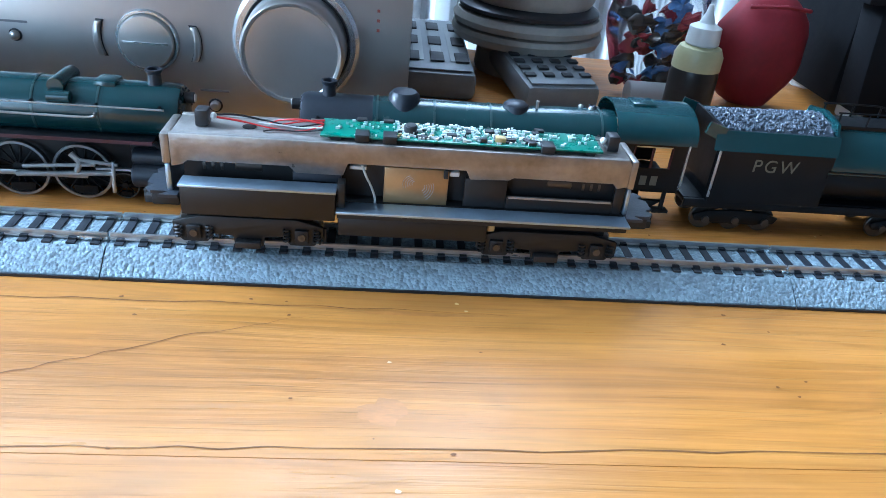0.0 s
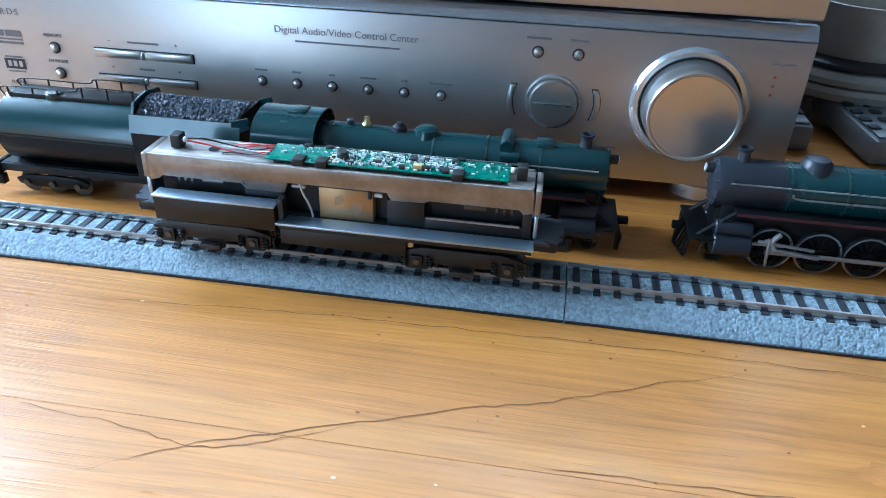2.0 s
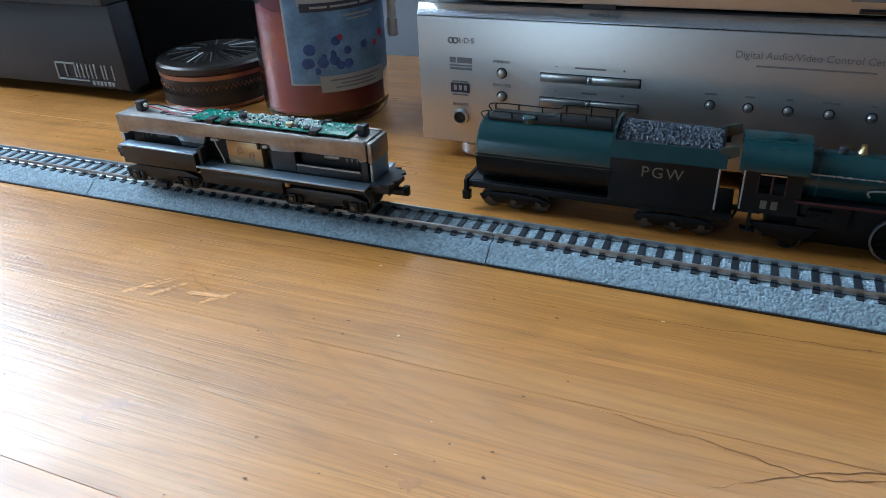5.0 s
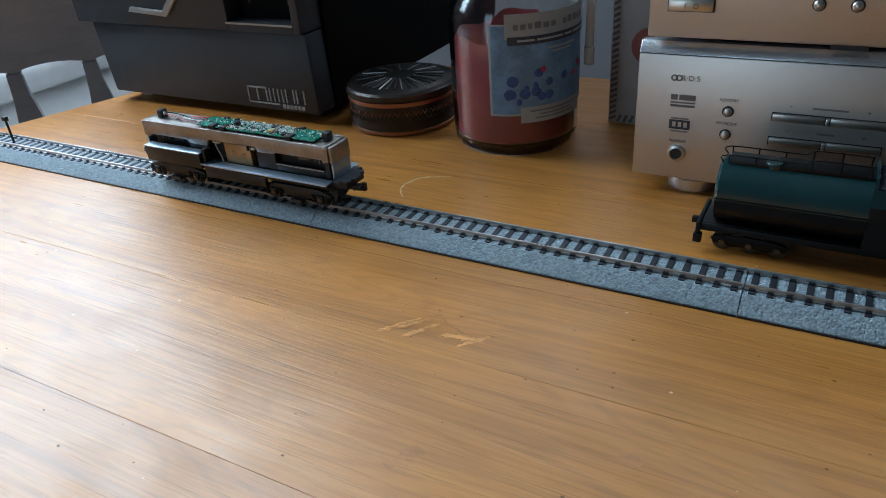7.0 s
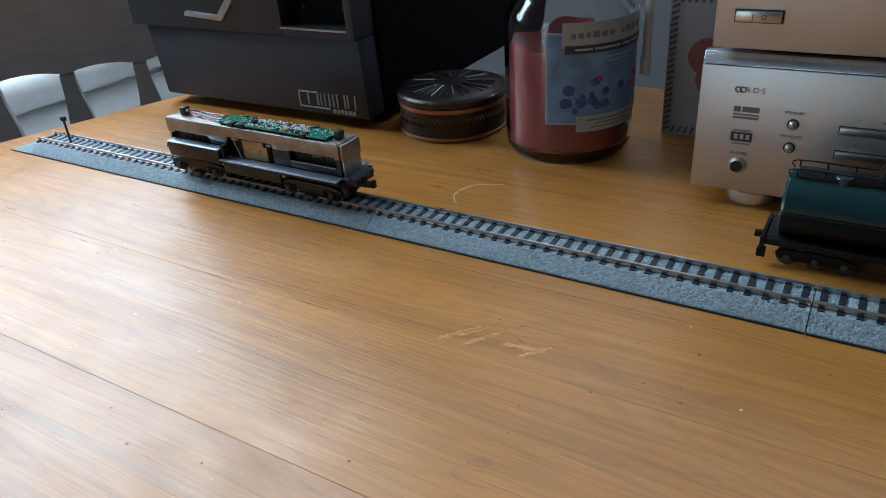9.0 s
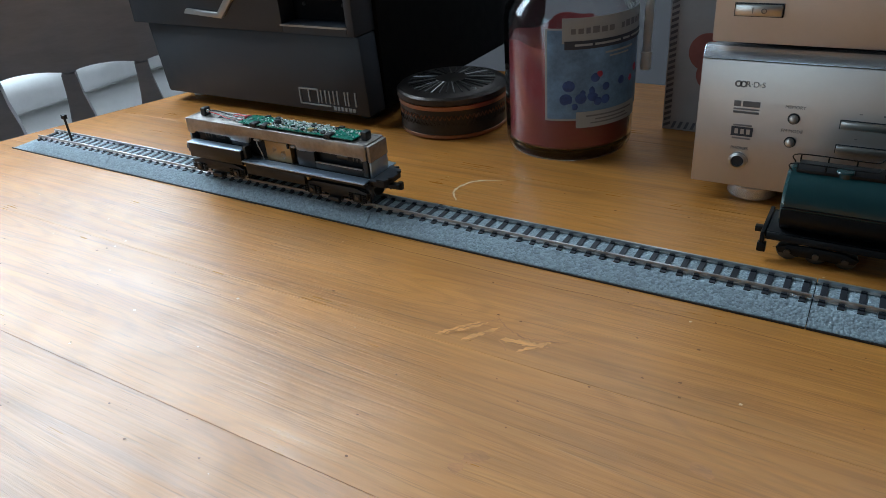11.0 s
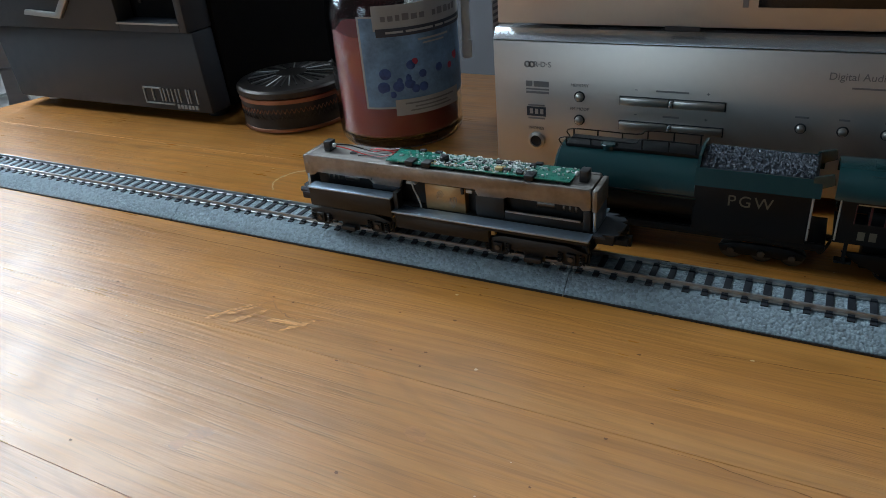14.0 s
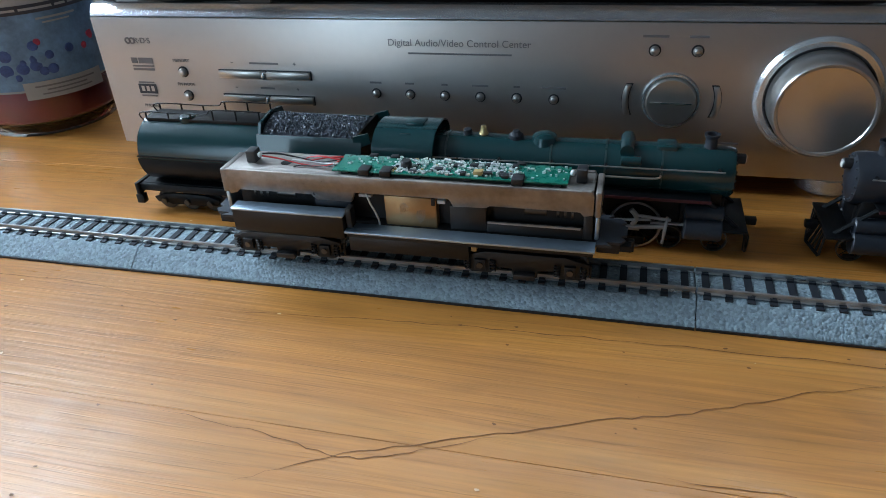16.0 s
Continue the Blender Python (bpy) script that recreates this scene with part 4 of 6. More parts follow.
# ---- steam locomotives ----
def ringed_wheel(r, spokes):
    """Tyre and spokes; axis along y, face towards -y."""
    tyre = B()
    lathe(tyre, [(r * 0.91, -0.0010), (r, -0.0010), (r, 0.0010), (r * 0.91, 0.0010), (r * 0.91, -0.0010)], (0, 0, 0), "y", 36, cap=False)
    sp = B()
    cyl(sp, (0, -0.0009, 0), r * 0.22, 0.0018, "y", 16)
    for k in range(spokes):
        a = 2 * math.pi * k / spokes
        tube(sp, [(r * 0.2 * math.cos(a), 0, r * 0.2 * math.sin(a)), (r * 0.93 * math.cos(a), 0, r * 0.93 * math.sin(a))], r * 0.035, 6)
    box(sp, -r * 0.4, r * 0.4, -0.0005, 0.0009, -r * 0.85, -r * 0.55)
    return tyre, sp


def steam_loco(x, y, rz, label, wheel_x, wr, length, cab_len, style):
    """Model steam locomotive; x forward from the cab's rear, z from the table."""
    l = thing("model_steam_locomotive", x, y, 0, label, "model locomotive", "steam locomotives behind the track", rz=rz)
    bc, br = 0.0325, 0.0105
    front = length
    b0 = cab_len - 0.001
    sb = front - 0.026
    part("boiler", lathe(B(), [(br * 0.4, b0), (br * 1.06, b0 + 0.0005), (br * 1.06, b0 + 0.022), (br, b0 + 0.034), (br, sb)], (0, 0, bc), "x", 44), "green", l, "satin dark green boiler")
    part("smokebox", lathe(B(), [(br * 0.99, sb), (br * 0.99, front - 0.002), (br * 0.93, front), (br * 0.7, front + 0.0008), (br * 0.3, front + 0.0014)], (0, 0, bc), "x", 44), "smokebox" if style == "B" else "green", l)
    fr = B()
    for k in range(16):
        a = 2 * math.pi * k / 16
        ball(fr, (front + 0.0003, br * 0.83 * math.cos(a), bc + br * 0.83 * math.sin(a)), 0.0006, 6)
    part("smokebox_rivets", fr, "smokebox", l)
    part("headlight", cyl(B(), (front + 0.0002, 0, bc + br * 0.55), 0.0021, 0.004, "x", 18, 0.0003), "chip", l)
    part("headlight_lens", cyl(B(), (front + 0.0042, 0, bc + br * 0.55), 0.0016, 0.0003, "x", 18), "solder", l)
    for k in range(5):
        bx = b0 + 0.006 + k * (sb - b0 - 0.008) / 4
        rr = br * 1.065 if bx < b0 + 0.024 else br * 1.012
        part("boiler_band", lathe(B(), [(rr - 0.0004, bx), (rr + 0.0001, bx), (rr + 0.0001, bx + 0.0008), (rr - 0.0004, bx + 0.0008)], (0, 0, bc), "x", 44), "band", l)
    # chimney, domes, fittings
    top = bc + br
    cx = front - 0.0095
    part("chimney", lathe(B(), [(0.0032, top - 0.002), (0.0024, top + 0.0005), (0.0023, top + 0.0035), (0.0030, top + 0.0044), (0.0030, top + 0.0052), (0.0021, top + 0.0052), (0.0020, top + 0.001)], (cx, 0, 0), "z", 26), "smokebox", l)
    if style == "A":
        part("feedwater_heater", lathe(B(), [(0.0010, -0.0080), (0.0028, -0.0080), (0.0030, -0.0068), (0.0030, 0.0068), (0.0028, 0.0080), (0.0010, 0.0080)], (front - 0.0415, 0, top - 0.0010), "y", 24), "green", l, "dark green cylinder lying across the boiler")
        part("steam_dome", lathe(B(), [(0.0065, top - 0.003), (0.0055, top - 0.0004), (0.005, top + 0.0014), (0.003, top + 0.0024), (0.0006, top + 0.0027)], (0.070, 0, 0), "z", 26), "green", l)
        part("safety_valve", lathe(B(), [(0.0034, top - 0.001), (0.003, top + 0.0012), (0.0016, top + 0.0022), (0.0014, top + 0.003)], (0.0580, 0, 0), "z", 18), "smokebox", l)
        part("bell", lathe(B(), [(0.0006, top + 0.0045), (0.0012, top + 0.0042), (0.0014, top + 0.0022), (0.0021, top + 0.001), (0.0010, top - 0.001)], (0.0440, 0, 0), "z", 18), "brass", l, "small brass bell")
        part("turret", cyl(B(), (0.0370, 0, top - 0.0005), 0.0019, 0.0032, "z", 16, 0.0004), "smokebox", l)
        part("sand_box", box(B(), front - 0.030, front - 0.022, -0.0045, 0.0045, top - 0.003, top + 0.0008, 0.0010), "green", l)
        part("side_tank", lathe(B(), [(0.0006, front - 0.044), (0.0022, front - 0.0436), (0.0022, front - 0.0360), (0.0006, front - 0.0355)], (0, -0.0098, bc + 0.0065), "x", 16), "green", l)
    else:
        part("sand_dome", lathe(B(), [(0.0072, top - 0.003), (0.0060, top - 0.0006), (0.0058, top + 0.0016), (0.0045, top + 0.0030), (0.0008, top + 0.0034)], (front - 0.0375, 0, 0), "z", 28), "smokebox", l, "round-topped graphite dome")
        part("steam_dome", lathe(B(), [(0.0062, top - 0.003), (0.005, top - 0.0006), (0.0048, top + 0.0008), (0.0036, top + 0.0018), (0.0006, top + 0.0021)], (front - 0.080, 0, 0), "z", 28), "smokebox", l)
        part("whistle", cyl(B(), (front - 0.088, 0.001, top - 0.001), 0.0006, 0.004, "z", 8), "wirerail", l)
        for k in range(5):
            part("turret_valve", ball(B(), (b0 + 0.006 + k * 0.0018, -0.005 + 0.0022 * (k % 3), top + 0.0006 - 0.0012 * (k % 3 == 0)), 0.0011, 8), "smokebox" if k % 2 else "wirerail", l)
        for k in range(3):
            part("pipe", tube(B(), curve_pts([(b0 + 0.009, -0.002 - k * 0.002, top + 0.0006), (b0 + 0.006 - k * 0.001, -0.006 - k * 0.001, top - 0.002), (b0 + 0.003, -0.0095, bc + 0.004 - k * 0.002)]), 0.0004, 6), "smokebox", l)
    # handrails on stanchions
    for sgn in (-1, 1):
        ya = sgn * (br + 0.0012)
        part("handrail", tube(B(), [(b0 + 0.001, ya, bc + 0.0045), (front - 0.004, ya, bc + 0.0045)], 0.00035, 7), "wirerail", l, "thin bright handrail")
        for k in range(6):
            hx = b0 + 0.008 + k * (front - b0 - 0.014) / 5
            part("stanchion", tube(B(), [(hx, sgn * (br * 0.85), bc + 0.0045), (hx, ya, bc + 0.0045)], 0.0006, 6), "lblack", l)
        part("side_pipe", tube(B(), curve_pts([(b0 + 0.026, ya, bc - 0.003), (b0 + 0.030, ya, bc + 0.0002), (front - 0.045, ya, bc + 0.0002), (front - 0.030, ya, bc + 0.0004), (front - 0.028, ya, bc + 0.002)]), 0.00045, 7), "wirerail", l)
        # running board with red lining
        ys = sorted((sgn * 0.0070, sgn * 0.0158))
        part("running_board", box(B(), cab_len - 0.002, front - 0.008, ys[0], ys[1], 0.0252, 0.0262, 0.0002), "lblack", l)
        yl = sorted((sgn * 0.0159, sgn * 0.0162))
        part("lining", box(B(), cab_len - 0.002, front - 0.008, yl[0], yl[1], 0.0252, 0.0264), "redline", l)
        part("firebox_side", box(B(), cab_len + 0.0005, cab_len + 0.020, *sorted((sgn * 0.0085, sgn * 0.0120)), 0.0130, 0.0251, 0.0006), "lblack", l)
        # wheels, rods, valve gear
        for wx in wheel_x:
            t, s = ringed_wheel(wr, 14)
            yy = sgn * 0.0095
            o = part("driving_wheel", t, "tyre", l, "dull silver tyred driving wheel")
            o.location = (wx, yy, wr)
            part("spokes", s, "lblack", o)
        yr = sorted((sgn * 0.0112, sgn * 0.0118))
        zr = wr - 0.001
        part("coupling_rod", box(B(), wheel_x[0] - 0.002, wheel_x[-1] + 0.002, yr[0], yr[1], zr - 0.0010, zr + 0.0010, 0.0002), "rod", l)
        cyx = front - 0.016
        ym = sgn * 0.0127
        part("main_rod", tube(B(), [(wheel_x[-2], ym, zr), (cyx - 0.008, ym, wr + 0.0012)], 0.0010, 8), "rod", l)
        part("eccentric_rod", tube(B(), [(wheel_x[-2] + 0.003, ym * 1.05, zr + 0.0035), (wheel_x[-1] + 0.006, ym * 1.05, wr + 0.0045)], 0.0007, 8), "rod", l)
        part("radius_rod", tube(B(), [(wheel_x[-1] - 0.001, ym * 1.05, wr + 0.0062), (cyx - 0.006, ym * 1.05, wr + 0.0048)], 0.0007, 8), "rod", l)
        part("combination_lever", tube(B(), [(cyx - 0.0075, ym * 1.06, wr + 0.0062), (cyx - 0.0085, ym * 1.06, wr - 0.0062)], 0.0007, 8), "rod", l)
        part("link", tube(B(), curve_pts([(wheel_x[-1] - 0.002, ym * 1.04, wr + 0.0085), (wheel_x[-1] + 0.0005, ym * 1.04, wr + 0.005), (wheel_x[-1] - 0.001, ym * 1.04, wr + 0.0015)]), 0.0011, 8), "rod", l)
        part("crosshead_guide", box(B(), cyx - 0.014, cyx - 0.001, *sorted((sgn * 0.0122, sgn * 0.0134)), wr + 0.0026, wr + 0.0034), "rod", l)
        part("cylinder", cyl(B(), (cyx - 0.001, sgn * 0.0115, wr + 0.001), 0.0048, 0.0150, "x", 24, 0.0006), "smokebox", l)
        part("valve_chest", cyl(B(), (cyx - 0.001, sgn * 0.0105, wr + 0.0078), 0.0032, 0.0150, "x", 20, 0.0006), "smokebox", l)
        for wx in (front - 0.022, front - 0.004):
            t, s = ringed_wheel(0.0052, 8)
            o = part("leading_wheel", t, "wheel", l)
            o.location = (wx, sgn * 0.0080, 0.0052)
            part("spokes", s, "lblack", o)
        t, s = ringed_wheel(0.0058, 8)
        o = part("trailing_wheel", t, "wheel", l)
        o.location = (cab_len * 0.95, sgn * 0.0085, 0.0058)
        part("spokes", s, "lblack", o)
        part("trailing_truck_side", prism(B(), [(0.004, 0.0125), (cab_len + 0.010, 0.0125), (cab_len + 0.006, 0.0075), (cab_len * 0.95 + 0.003, 0.0040), (cab_len * 0.95 - 0.003, 0.0040), (0.010, 0.0080)], *sorted((sgn * 0.0105, sgn * 0.0120)), "y", 0.0003), "lblack", l)
        part("pilot_stay", tube(B(), [(front - 0.010, sgn * 0.011, 0.0252), (front + 0.004, sgn * 0.011, 0.0130)], 0.0009, 7), "lblack", l)
        part("injector", cyl(B(), (cab_len + 0.004, sgn * 0.0125, 0.0205), 0.0015, 0.009, "x", 12), "lblack", l)
        # cab side with window
        ys = sorted((sgn * 0.0155, sgn * 0.0147))
        cs = B()
        for a, b, c, e in ((0.001, 0.0065, 0.0185, 0.0385), (cab_len - 0.006, cab_len, 0.0185, 0.0385), (0.0065, cab_len - 0.006, 0.0185, 0.0275), (0.0065, cab_len - 0.006, 0.0360, 0.0385)):
            box(cs, a, b, ys[0], ys[1], c, e)
        cab = part("cab_side", cs, "lblack" if style == "A" else "lblack", l, "black cab side with a framed window")
        part("window_frame", box(B(), 0.0062, 0.0066, ys[0] - 0.0003, ys[1] + 0.0003, 0.0275, 0.0360), "redline", cab)
        part("window_frame", box(B(), cab_len - 0.0066, cab_len - 0.0062, ys[0] - 0.0003, ys[1] + 0.0003, 0.0275, 0.0360), "redline", cab)
        part("window_bar", box(B(), cab_len / 2 - 0.0004, cab_len / 2 + 0.0004, ys[0], ys[1], 0.0276, 0.0359), "redline", cab)
        part("window_bar", box(B(), 0.0067, cab_len - 0.0067, ys[0] - 0.0002, ys[1] + 0.0002, 0.0358, 0.0363), "wirerail", cab)
        for k in range(2):
            part("number_bar", box(B(), cab_len * 0.36 + k * 0.0042, cab_len * 0.36 + k * 0.0042 + 0.0026, *sorted((sgn * 0.01552, sgn * 0.01566)), 0.0205, 0.0243), "gold", cab)
        part("grab_rail", tube(B(), [(0.0005, sgn * 0.0160, 0.0195), (0.0005, sgn * 0.0160, 0.0375)], 0.0004, 6), "wirerail", l)
        part("cab_step", box(B(), 0.002, 0.0085, *sorted((sgn * 0.0110, sgn * 0.0150)), 0.0085, 0.0095), "lblack", l)
        part("step_hanger", box(B(), 0.0045, 0.0060, *sorted((sgn * 0.0140, sgn * 0.0148)), 0.0095, 0.0184), "lblack", l)
    # black frame carried down near the table to fill in shade behind the wheels
    part("main_frame", box(B(), 0.012, front - 0.002, -0.0065, 0.0065, 0.0030, 0.0235, 0.0006), "lblack", l)
    part("smokebox_saddle", box(B(), front - 0.019, front - 0.003, -0.0085, 0.0085, 0.0090, 0.0270, 0.002), "lblack", l)
    part("pilot_deck", box(B(), front - 0.004, front + 0.0075, -0.0150, 0.0150, 0.0122, 0.0135, 0.0003), "lblack", l)
    pb = B()
    for k in range(9):
        yy = -0.012 + k * 0.003
        tube(pb, [(front + 0.0070, yy, 0.0122), (front + 0.0105 - abs(yy) * 0.25, yy * 0.9, 0.0028)], 0.0006, 6)
    tube(pb, [(front + 0.0080, -0.0112, 0.0028), (front + 0.0105, 0, 0.0028), (front + 0.0080, 0.0112, 0.0028)], 0.0007, 6)
    part("pilot_bars", pb, "lblack", l)
    part("front_coupler", box(B(), front + 0.0076, front + 0.0125, -0.0016, 0.0016, 0.0095, 0.0125, 0.0005), "lblack", l)
    # cab front wall and curved roof
    part("cab_front", box(B(), cab_len - 0.0012, cab_len - 0.0002, -0.0146, 0.0146, 0.0185, 0.0400), "lblack", l)
    roof = []
    for k in range(17):
        a = radians(180 - 180 * k / 16)
        roof.append((0.0162 * math.cos(a), 0.0372 + 0.0108 * math.sin(a) ** 0.8))
    inner = [(p * 0.955, 0.0372 + (q - 0.0372) * 0.94) for p, q in roof[::-1]]
    rf = part("cab_roof", prism(B(), roof + inner, -0.002, cab_len + 0.0015, "x"), "green", l, "curved dark green cab roof")
    part("roof_hatch", box(B(), cab_len * 0.45, cab_len * 0.78, -0.0042, 0.0042, 0.0474, 0.0486, 0.0004), "green", rf)
    part("roof_hatch", box(B(), cab_len * 0.40, cab_len * 0.62, -0.0105, -0.0060, 0.0450, 0.0462, 0.0004), "green", rf)
    part("cab_floor", box(B(), 0.0, cab_len + 0.004, -0.0140, 0.0140, 0.0175, 0.0184), "lblack", l)
    part("drawbar", box(B(), -0.010, 0.010, -0.002, 0.002, 0.0112, 0.0128, 0.0004), "lblack", l)
    part("cab_hose", tube(B(), curve_pts([(0.001, -0.006, 0.0175), (-0.003, -0.007, 0.0080), (-0.0075, -0.006, 0.0130)]), 0.0007, 7), "lblack", l)
    return l


locoA = steam_loco(0.0985, 0.063, 0, "dark green model steam locomotive with silver rods on the table", (0.0635, 0.0870, 0.1095), 0.0107, 0.1455, 0.0235, "A")
locoB = steam_loco(0.4330, 0.0640, 180, "green model steam locomotive with graphite smokebox and small wheels", (0.0630, 0.0820, 0.1010, 0.1200), 0.0092, 0.1455, 0.0275, "B")


def tender(x, y, rz, label):
    """Tender with a round tank behind a coal bunker; x forward from its rear."""
    t = thing("model_tender", x, y, 0, label, "model tender", "tenders behind the track", rz=rz)
    L, tl = 0.1170, 0.0660
    tc, tr = 0.0300, 0.0158
    part("water_tank", lathe(B(), [(tr * 0.3, 0.0), (tr * 0.9, 0.0003), (tr, 0.0018), (tr, tl)], (0, 0, tc), "x", 48), "green", t, "round dark green water tank")
    part("tank_lower_skirt", lathe(B(), [(tr * 1.004, 0.0025), (tr * 1.004, tl)], (0, 0, tc - 0.0002), "x", 48, cap=False), "green", t)
    sk = []
    for k in range(25):
        a = radians(182 + 176 * k / 24)
        sk.append(((tr + 0.0004) * math.cos(a), tc + (tr + 0.0004) * math.sin(a)))
    part("tank_underside", prism(B(), sk, 0.0010, tl, "x"), "lblack", t, "black lower half of the tank")
    part("seam", box(B(), 0.001, tl, -tr - 0.0006, tr + 0.0006, tc + 0.0003, tc + 0.0008), "lblack", t)
    # coal bunker: flared plates
    out = [(-0.0158, 0.0150), (-0.0158, 0.0375), (-0.0140, 0.0420), (-0.0128, 0.0430), (0.0128, 0.0430), (0.0140, 0.0420), (0.0158, 0.0375), (0.0158, 0.0150)]
    part("coal_bunker", prism(B(), out, tl - 0.001, L - 0.006, "x", 0.0004), "lblack", t, "black bunker side with faded lettering")
    for sgn in (-1, 1):
        part("bunker_flare", prism(B(), [(sgn * 0.01585, 0.0366), (sgn * 0.0163, 0.0366), (sgn * 0.0142, 0.0440), (sgn * 0.0136, 0.0440)], tl - 0.0012, L - 0.003, "x"), "green", t)
        part("bunker_corner", prism(B(), [(L - 0.0065, 0.0390), (L + 0.0015, 0.0425), (L + 0.0005, 0.0470), (L - 0.0065, 0.0450)], *sorted((sgn * 0.0146, sgn * 0.0136)), "y"), "green", t)
        part("grab_rail", tube(B(), [(L - 0.0055, sgn * 0.0164, 0.0175), (L - 0.0055, sgn * 0.0164, 0.0365)], 0.0005, 6), "wirerail", t)
        m = pose(tl + 0.022, sgn * 0.01605, 0.0310, 90, 0, 0 if sgn < 0 else 180)
        writing("lettering", "PGW", 0.0072, m, "gold", t, 0.00008, 1.25)
        part("frame_side", box(B(), -0.004, L + 0.002, *sorted((sgn * 0.0120, sgn * 0.0135)), 0.0112, 0.0148, 0.0003), "lblack", t)
        for k in range(14):
            part("rivet", ball(B(), (tl + 0.002 + k * 0.0032, sgn * 0.0159, 0.0372), 0.0003, 6), "lblack", t)
    cb = B()
    rnd = random.Random(9)
    for k in range(1100):
        x = rnd.uniform(tl + 0.001, L - 0.006)
        y = rnd.uniform(-0.0118, 0.0118)
        h = 0.0428 + 0.0052 * (1 - (y / 0.014) ** 2) * (1.0 - 0.45 * (x - tl) / (L - tl))
        s = rnd.uniform(0.0004, 0.0009)
        m = Matrix.Translation((x, y, h)) @ Euler((rnd.uniform(0, 6), rnd.uniform(0, 6), rnd.uniform(0, 6))).to_matrix().to_4x4() @ Matrix.Diagonal((1, rnd.uniform(0.6, 1), rnd.uniform(0.6, 1), 1))
        bmesh.ops.create_icosphere(cb, subdivisions=1, radius=s, matrix=m)
    heap = part("coal_load", cb, "coal", t, "heaped glossy black coal")
    heap["kind"] = "stuff"
    base = B()
    n = 10
    rows = []
    for i in range(13):
        x = tl + 0.0003 + (L - 0.0062 - tl) * i / 12
        rows.append([base.verts.new((x, -0.0126 + 0.0252 * j / n, 0.0426 + 0.0050 * (1 - (2 * j / n - 1) ** 2) * (1.0 - 0.45 * i / 12))) for j in range(n + 1)])
    for a, b in zip(rows, rows[1:]):
        for j in range(n):
            base.faces.new((a[j], b[j], b[j + 1], a[j + 1]))
    part("coal_bed", base, "coal", t)
    part("bunker_rear_plate", prism(B(), [(-0.0136, 0.0420), (-0.011, 0.0482), (0, 0.0500), (0.011, 0.0482), (0.0136, 0.0420)], tl - 0.0010, tl + 0.0002, "x"), "green", t)
    part("front_plate", box(B(), L - 0.006, L - 0.005, -0.0140, 0.0140, 0.0200, 0.0450), "lblack", t)
    # fittings on the tank
    part("water_hatch", cyl(B(), (0.0240, -0.003, tc + tr - 0.002), 0.0040, 0.0032, "z", 22, 0.0005), "green", t)
    part("deck_plate", box(B(), 0.004, tl, -0.0062, 0.0062, tc + tr - 0.0012, tc + tr + 0.0004, 0.0002), "lblack", t)
    for sgn in (-1, 1):
        zz = tc + tr
        part("top_rail", tube(B(), curve_pts([(0.002, sgn * 0.0058, zz - 0.001), (0.003, sgn * 0.0058, zz + 0.003), (0.034, sgn * 0.0058, zz + 0.003), (0.040, sgn * 0.0058, zz + 0.0052), (0.064, sgn * 0.0058, zz + 0.0052)], 5), 0.00035, 6), "lblack", t)
        for k in range(6):
            xx = 0.004 + k * 0.0118
            part("rail_post", tube(B(), [(xx, sgn * 0.0058, zz - 0.0005), (xx, sgn * 0.0058, zz + (0.003 if xx < 0.036 else 0.0052))], 0.0004, 6), "lblack", t)
    # frame, trucks, buffers
    part("frame", box(B(), -0.004, L + 0.002, -0.0119, 0.0119, 0.0125, 0.0150, 0.0004), "lblack", t)
    part("rear_beam", box(B(), -0.0062, -0.0042, -0.0150, 0.0150, 0.0095, 0.0155, 0.0004), "lblack", t)
    for sgn in (-1, 1):
        part("rear_step", box(B(), -0.0070, -0.0030, *sorted((sgn * 0.0118, sgn * 0.0152)), 0.0048, 0.0094, 0.0003), "lblack", t)
    part("rear_coupler", box(B(), -0.0105, -0.0063, -0.0016, 0.0016, 0.0082, 0.0112, 0.0004), "lblack", t)
    for cx in (0.0190, 0.0950):
        tk = part("truck", box(B(), cx - 0.003, cx + 0.003, -0.0105, 0.0105, 0.0070, 0.0124, 0.0005), "lblack", t, "six-wheel black truck")
        for sgn in (-1, 1):
            o = [(-0.0180, 0.0072), (-0.0165, 0.0045), (-0.0110, 0.0045), (-0.0085, 0.0035), (-0.0030, 0.0040), (0.0, 0.0035), (0.0030, 0.0040), (0.0085, 0.0035), (0.0110, 0.0045), (0.0165, 0.0045), (0.0180, 0.0072), (0.0120, 0.0092), (0.0, 0.0098), (-0.0120, 0.0092)]
            part("truck_side", prism(B(), [(cx + a, b) for a, b in o], *sorted((sgn * 0.0106, sgn * 0.0120)), "y", 0.0003), "lblack", tk)
            for k in (-1, 0, 1):
                w = part("wheel", cyl(B(), (cx + k * 0.0125, sgn * 0.0085 - 0.0008, 0.0052), 0.0052, 0.0016, "y", 26, 0.0002), "wheel", t)
                part("axle_cap", cyl(B(), (cx + k * 0.0125, sorted((sgn * 0.0120, sgn * 0.0130))[0], 0.0055), 0.0015, 0.001, "y", 14), "wheel", tk)
    return t


tenderA = tender(-0.0225, 0.0635, 0, "dark green model tender with round tank and coal load")
tenderB = tender(0.5560, 0.0640, 180, "dark green model tender with coal load and gold lettering")


